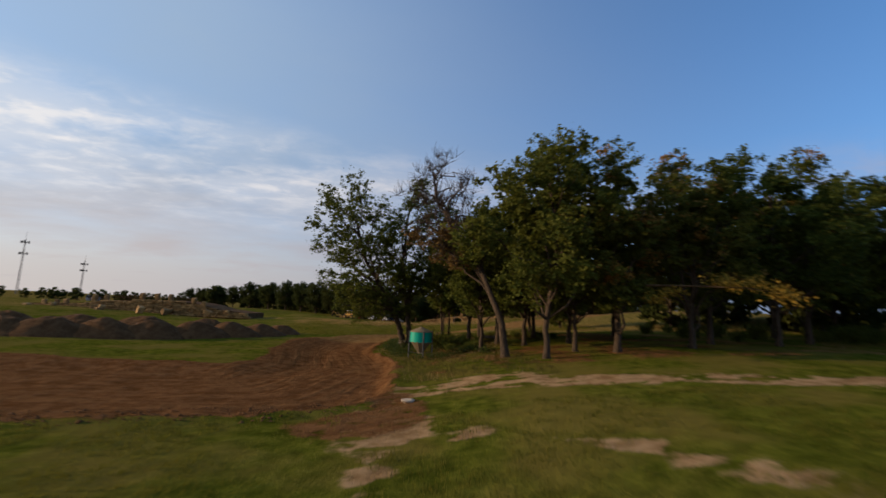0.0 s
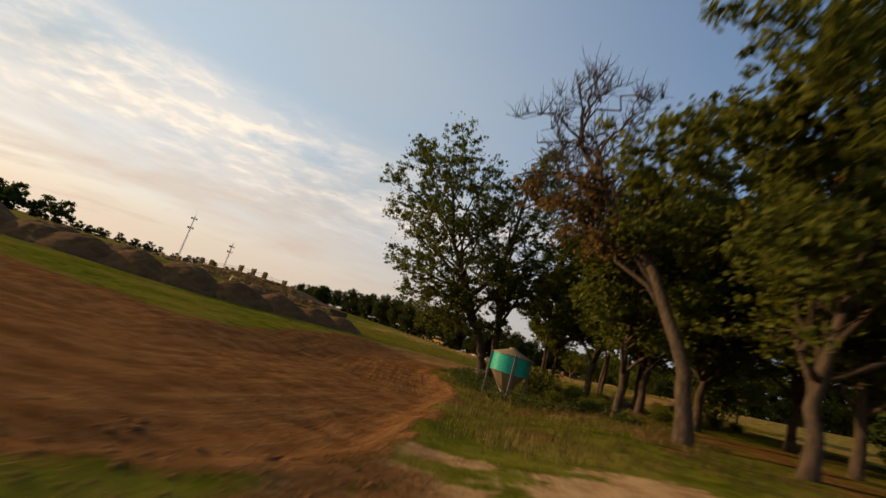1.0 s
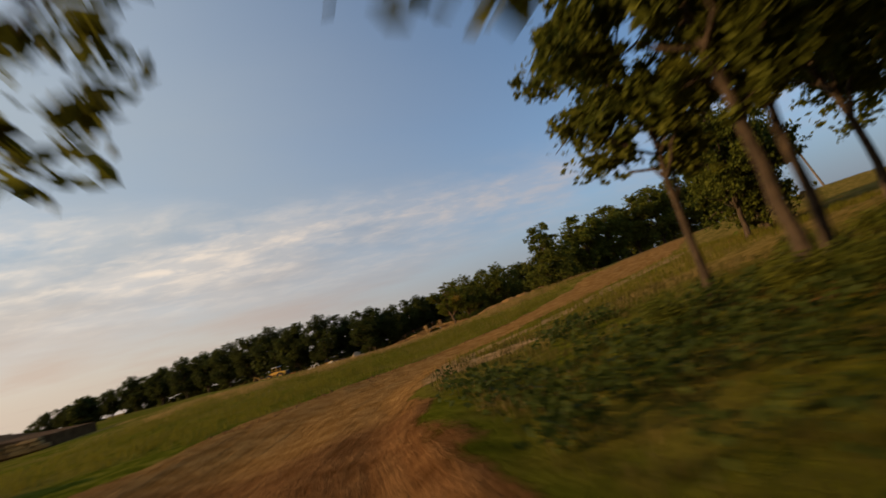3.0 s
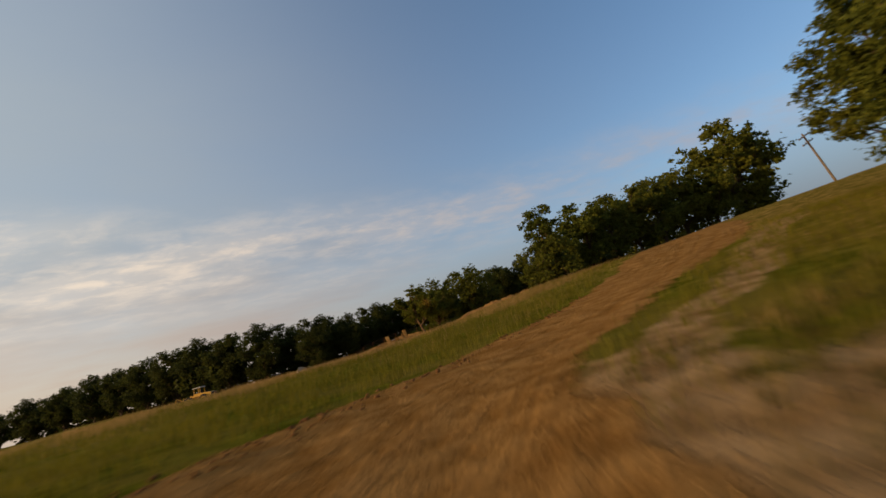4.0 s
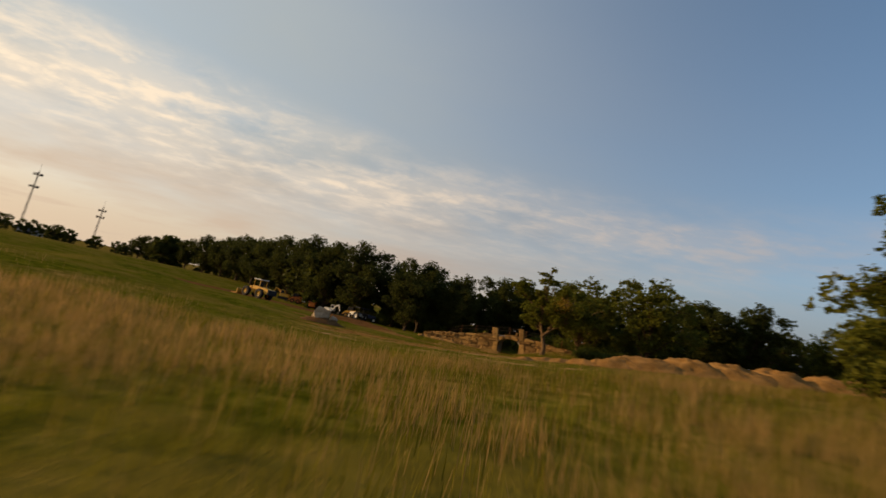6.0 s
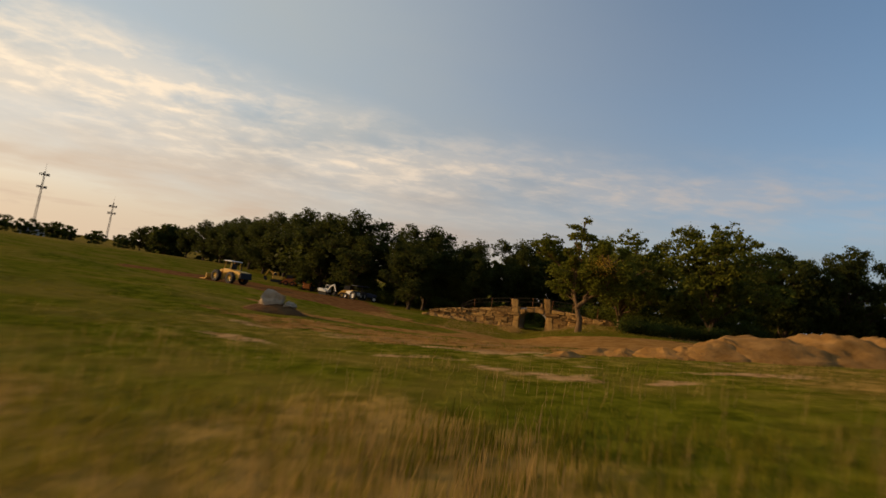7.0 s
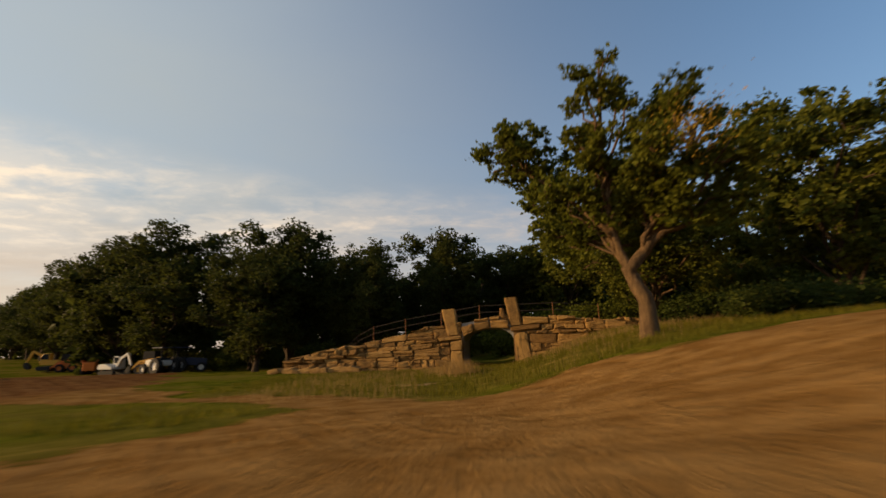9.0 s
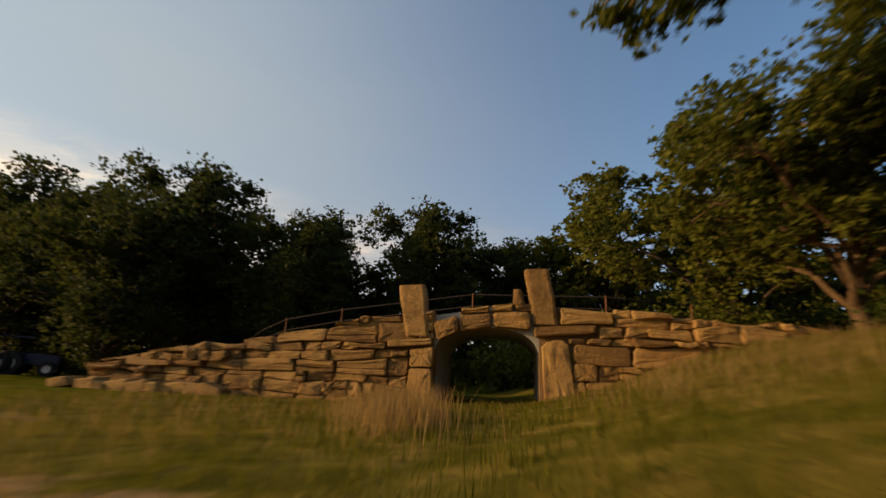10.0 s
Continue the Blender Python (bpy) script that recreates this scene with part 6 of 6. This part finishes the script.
rng_g = np.random.default_rng(400)
areas = (("turf", 50000, -12, 14, 3, 17, 0.06, 0.15, 0.007, GRASS, lambda x, y: off_dirt(x, y) * step(0.35, 0.6, fbm(x * 0.6, y * 0.6, 3, 61)), "short green turf beside the road bank"),
         ("verge_grass", 28000, -2, 9, 20, 62, 0.07, 0.24, 0.008, VERGE, off_dirt, "rough green grass along the road edge"),
         ("verge_straw", 11000, -2, 9, 20, 62, 0.12, 0.34, 0.004, STRAW, lambda x, y: off_dirt(x, y) * np.maximum(step(0.46, 0.64, fbm(x * 0.4, y * 0.4, 3, 63)), 0.7 * (1 - step(0.3, 1.5, along(x, y, ROAD)))), "dry straw-coloured grass along the road edge"),
         ("field_grass", 120000, -22, 26, 60, 102, 0.14, 0.40, 0.007, GRASS, lambda x, y: off_dirt(x, y) * (0.5 + 0.5 * step(0.4, 0.6, fbm(x * 0.2, y * 0.2, 3, 67))), "knee-high green field grass"),
         ("field_straw", 150000, -24, 26, 74, 108, 0.25, 0.62, 0.0035, STRAW, lambda x, y: off_dirt(x, y) * (0.07 * step(74, 79, y) + 0.5 * step(4.5, 7.5, x) * step(81, 77, y) + 0.93 * step(83.5, 88.5, y + 2.4 * (fbm(x * 0.3, y * 0.3, 2, 74) - 0.5)) * step(102.5, 99.0, y)) * (0.12 + 0.88 * step(0.42, 0.60, fbm(x * 0.28, y * 0.20, 3, 71))), "tall dry golden field grass"),
         ("yard_grass", 40000, -14, 20, 100, 128, 0.05, 0.12, 0.006, GRASS, lambda x, y: (off_dirt(x, y) > 0.75) * step(0.42, 0.6, fbm(x * 0.5, y * 0.5, 3, 73)), "short patchy grass around the yard"),
         ("swale_grass", 40000, 2, 22, 126, 143, 0.06, 0.20, 0.006, GRASS, lambda x, y: off_dirt(x, y) * (y < 145.2 - 0.2687 * (x - 1.06) - 0.3), "green grass in the swale before the bridge"),
         ("swale_straw", 30000, 4, 24, 129, 143, 0.12, 0.38, 0.004, STRAW, lambda x, y: off_dirt(x, y) * (y < 145.2 - 0.2687 * (x - 1.06) - 0.25) * np.maximum(step(11.0, 14.0, x - (y - 131) * 0.2), np.maximum(np.hypot(x - 9.9, y - 140.0) < 1.5, np.hypot(x - 9.6, y - 136.3) < 0.9) * 1.0) * (0.75 - 0.5 * (x > 16.5)) * (0.12 + 0.88 * step(134.6, 136.6, y + 0.55 * (x - 12.5))) + 0.22 * (x < 8.5), "pale dry grass on the bank before the bridge"),
         ("tall_tuft", 9000, 8.2, 11.2, 134.8, 140.5, 0.35, 0.72, 0.0045, STRAW, lambda x, y: 0.9 * np.exp(-(np.hypot((x - 10.35) / 0.6, (y - 138.3) / 1.5)) ** 2) + 0.7 * np.exp(-(np.hypot((x - 11.75) / 0.25, (y - 135.0) / 0.3)) ** 2), "tall pale grass tuft before the bridge opening"),
         )
for name, n, x0, x1, y0, y1, h0, h1, w, material, keep, label in areas:
    x, y = scatter(rng_g, n, x0, x1, y0, y1, keep)
    ob = new(name, blade_mesh(name, x, y, rng_g.uniform(h0, h1, len(x)), w, rng_g, material))
    tagged(ob, label, "grass", kind="stuff")

# leafy weeds on the shoulder under the twin oak
wx, wy = scatter(rng_g, 5400, -2.5, 7, 33, 58, lambda x, y: step(0.1, 0.9, along(x, y, ROAD)) * step(0.4, 0.55, fbm(x * 0.35, y * 0.35, 3, 77)))
wz = gz(wx, wy)
wp = np.stack([wx, wy, wz], -1)
wp = np.repeat(wp, 4, 0) + rng_g.normal(0, 1, (len(wp) * 4, 3)) * [0.16, 0.16, 0.0]
wp[:, 2] += rng_g.uniform(0.03, 0.5, len(wp)) ** 1.2
tagged(new("weeds", leaf_mesh("weeds", wp, 0.13, rng_g, WEED)), "leafy green weeds on the road shoulder", "weeds", kind="stuff")


pw = rng_g.normal(0, 1, (190, 3)) * [0.22, 0.18, 0.0] + [-0.12, 44.55, 0]
pw[:, 2] = gz(pw[:, 0], pw[:, 1]) + rng_g.uniform(0.05, 0.75, 190)
tagged(new("pale_weed", leaf_mesh("pale_weed", pw, 0.09, rng_g, PALE_LEAF)), "pale flowering weed at the foot of the twin oak", "weed", kind="stuff")


def clod_field():
    """Loose clods along the near bank of the road."""
    rng = np.random.default_rng(500)
    x, y = rng.uniform(-16, 2.5, 9000), rng.uniform(13, 30, 9000)
    d = along(x, y, ROAD)
    ok = (d > -3.2) & (d < 0.6) & (y < 20.5)
    x, y = x[ok][:900], y[ok][:900]
    x2, y2 = rng.uniform(-9, 9, 9000), rng.uniform(56, 76, 9000)
    d = along(x2, y2, ROAD)
    ok = (d > -0.9) & (d < 0.3) & (y2 - 0.75 * x2 > 66.5)
    x, y = np.concatenate([x, x2[ok][:420]]), np.concatenate([y, y2[ok][:420]])
    n = len(x)
    r = rng.uniform(0.015, 0.04, n) * rng.uniform(0.5, 1.6, n) * np.where((rng.uniform(0, 1, n) < 0.05) & (y < 40), 1.7, 1.0)
    # a cube's corners and face centres, pushed out unevenly
    corners = np.array([(a, b, c) for a in (-0.62, 0.62) for b in (-0.62, 0.62) for c in (-0.62, 0.62)] + [(1, 0, 0), (-1, 0, 0), (0, 1, 0), (0, -1, 0), (0, 0, 1), (0, 0, -1)], float)
    f = []
    for k, quad in ((8, (4, 6, 7, 5)), (9, (0, 1, 3, 2)), (10, (2, 3, 7, 6)), (11, (0, 4, 5, 1)), (12, (1, 5, 7, 3)), (13, (0, 2, 6, 4))):
        f += [(quad[q], quad[(q + 1) % 4], k) for q in range(4)]
    m = len(corners)
    v = corners[None] * r[:, None, None] * rng.uniform(0.7, 1.3, (n, m, 1)) * np.array([1.25, 1.0, 0.7])
    v = v + np.stack([x, y, gz(x, y) + r * 0.12], -1)[:, None]
    faces = (np.arange(n)[:, None, None] * m + np.array(f)[None]).reshape(-1, 3)
    tagged(new("clods", mesh_from("clods", v.reshape(-1, 3), faces.tolist(), CLOD, True)), "loose brown clods along the road bank", "clods", kind="stuff")


clod_field()


def build_log(x, y, turn):
    """A fallen, barkless trunk with a broken stub."""
    ob = tagged(new("fallen_log"), "pale fallen log lying under the trees", "log")
    ob.matrix_basis = pose(x, y, ground_z(x, y) + 0.16, 0, 2, turn)
    v, f = tube([(-1.2, 0, 0), (-0.5, 0.06, 0.02), (0.3, -0.03, 0.03), (1.3, 0.05, 0.0)], [0.19, 0.18, 0.16, 0.12], 10)
    part("trunk", mesh_from("trunk", np.array([tuple(q) for q in v]), f, WOOD, True), None, ob)
    v, f = tube([(0.2, 0, 0.05), (0.35, 0.15, 0.3), (0.42, 0.22, 0.45)], [0.06, 0.05, 0.035], 7)
    part("stub", mesh_from("stub", np.array([tuple(q) for q in v]), f, WOOD, True), None, ob)


build_log(9.1, 46.0, 8)


def build_barn(x, y, turn):
    """A low far shed with a gabled roof."""
    ob = tagged(new("shed"), "small distant shed with pale walls and blue roof", "shed")
    ob.matrix_basis = pose(x, y, ground_z(x, y), 0, 0, turn)
    bm = bmesh.new()
    box(bm, -6, -4, -0.3, 6, 4, 3.0)
    part("wall", bm, WHITE, ob)
    bm = bmesh.new()
    slab(bm, [(-4.6, 2.9), (0, 4.9), (4.6, 2.9), (4.6, 3.1), (0, 5.15), (-4.6, 3.1)], -6.4, 6.4, Matrix.Rotation(radians(90), 4, "Z"))
    part("roof", bm, BLUE_ROOF, ob)
    bm = bmesh.new()
    box(bm, -1.5, -4.06, 0, 1.5, -4.0, 2.4)
    part("door", bm, NAVY, ob)
    ob.scale = (0.6, 0.6, 0.6)


build_barn(-186, 258, 20)
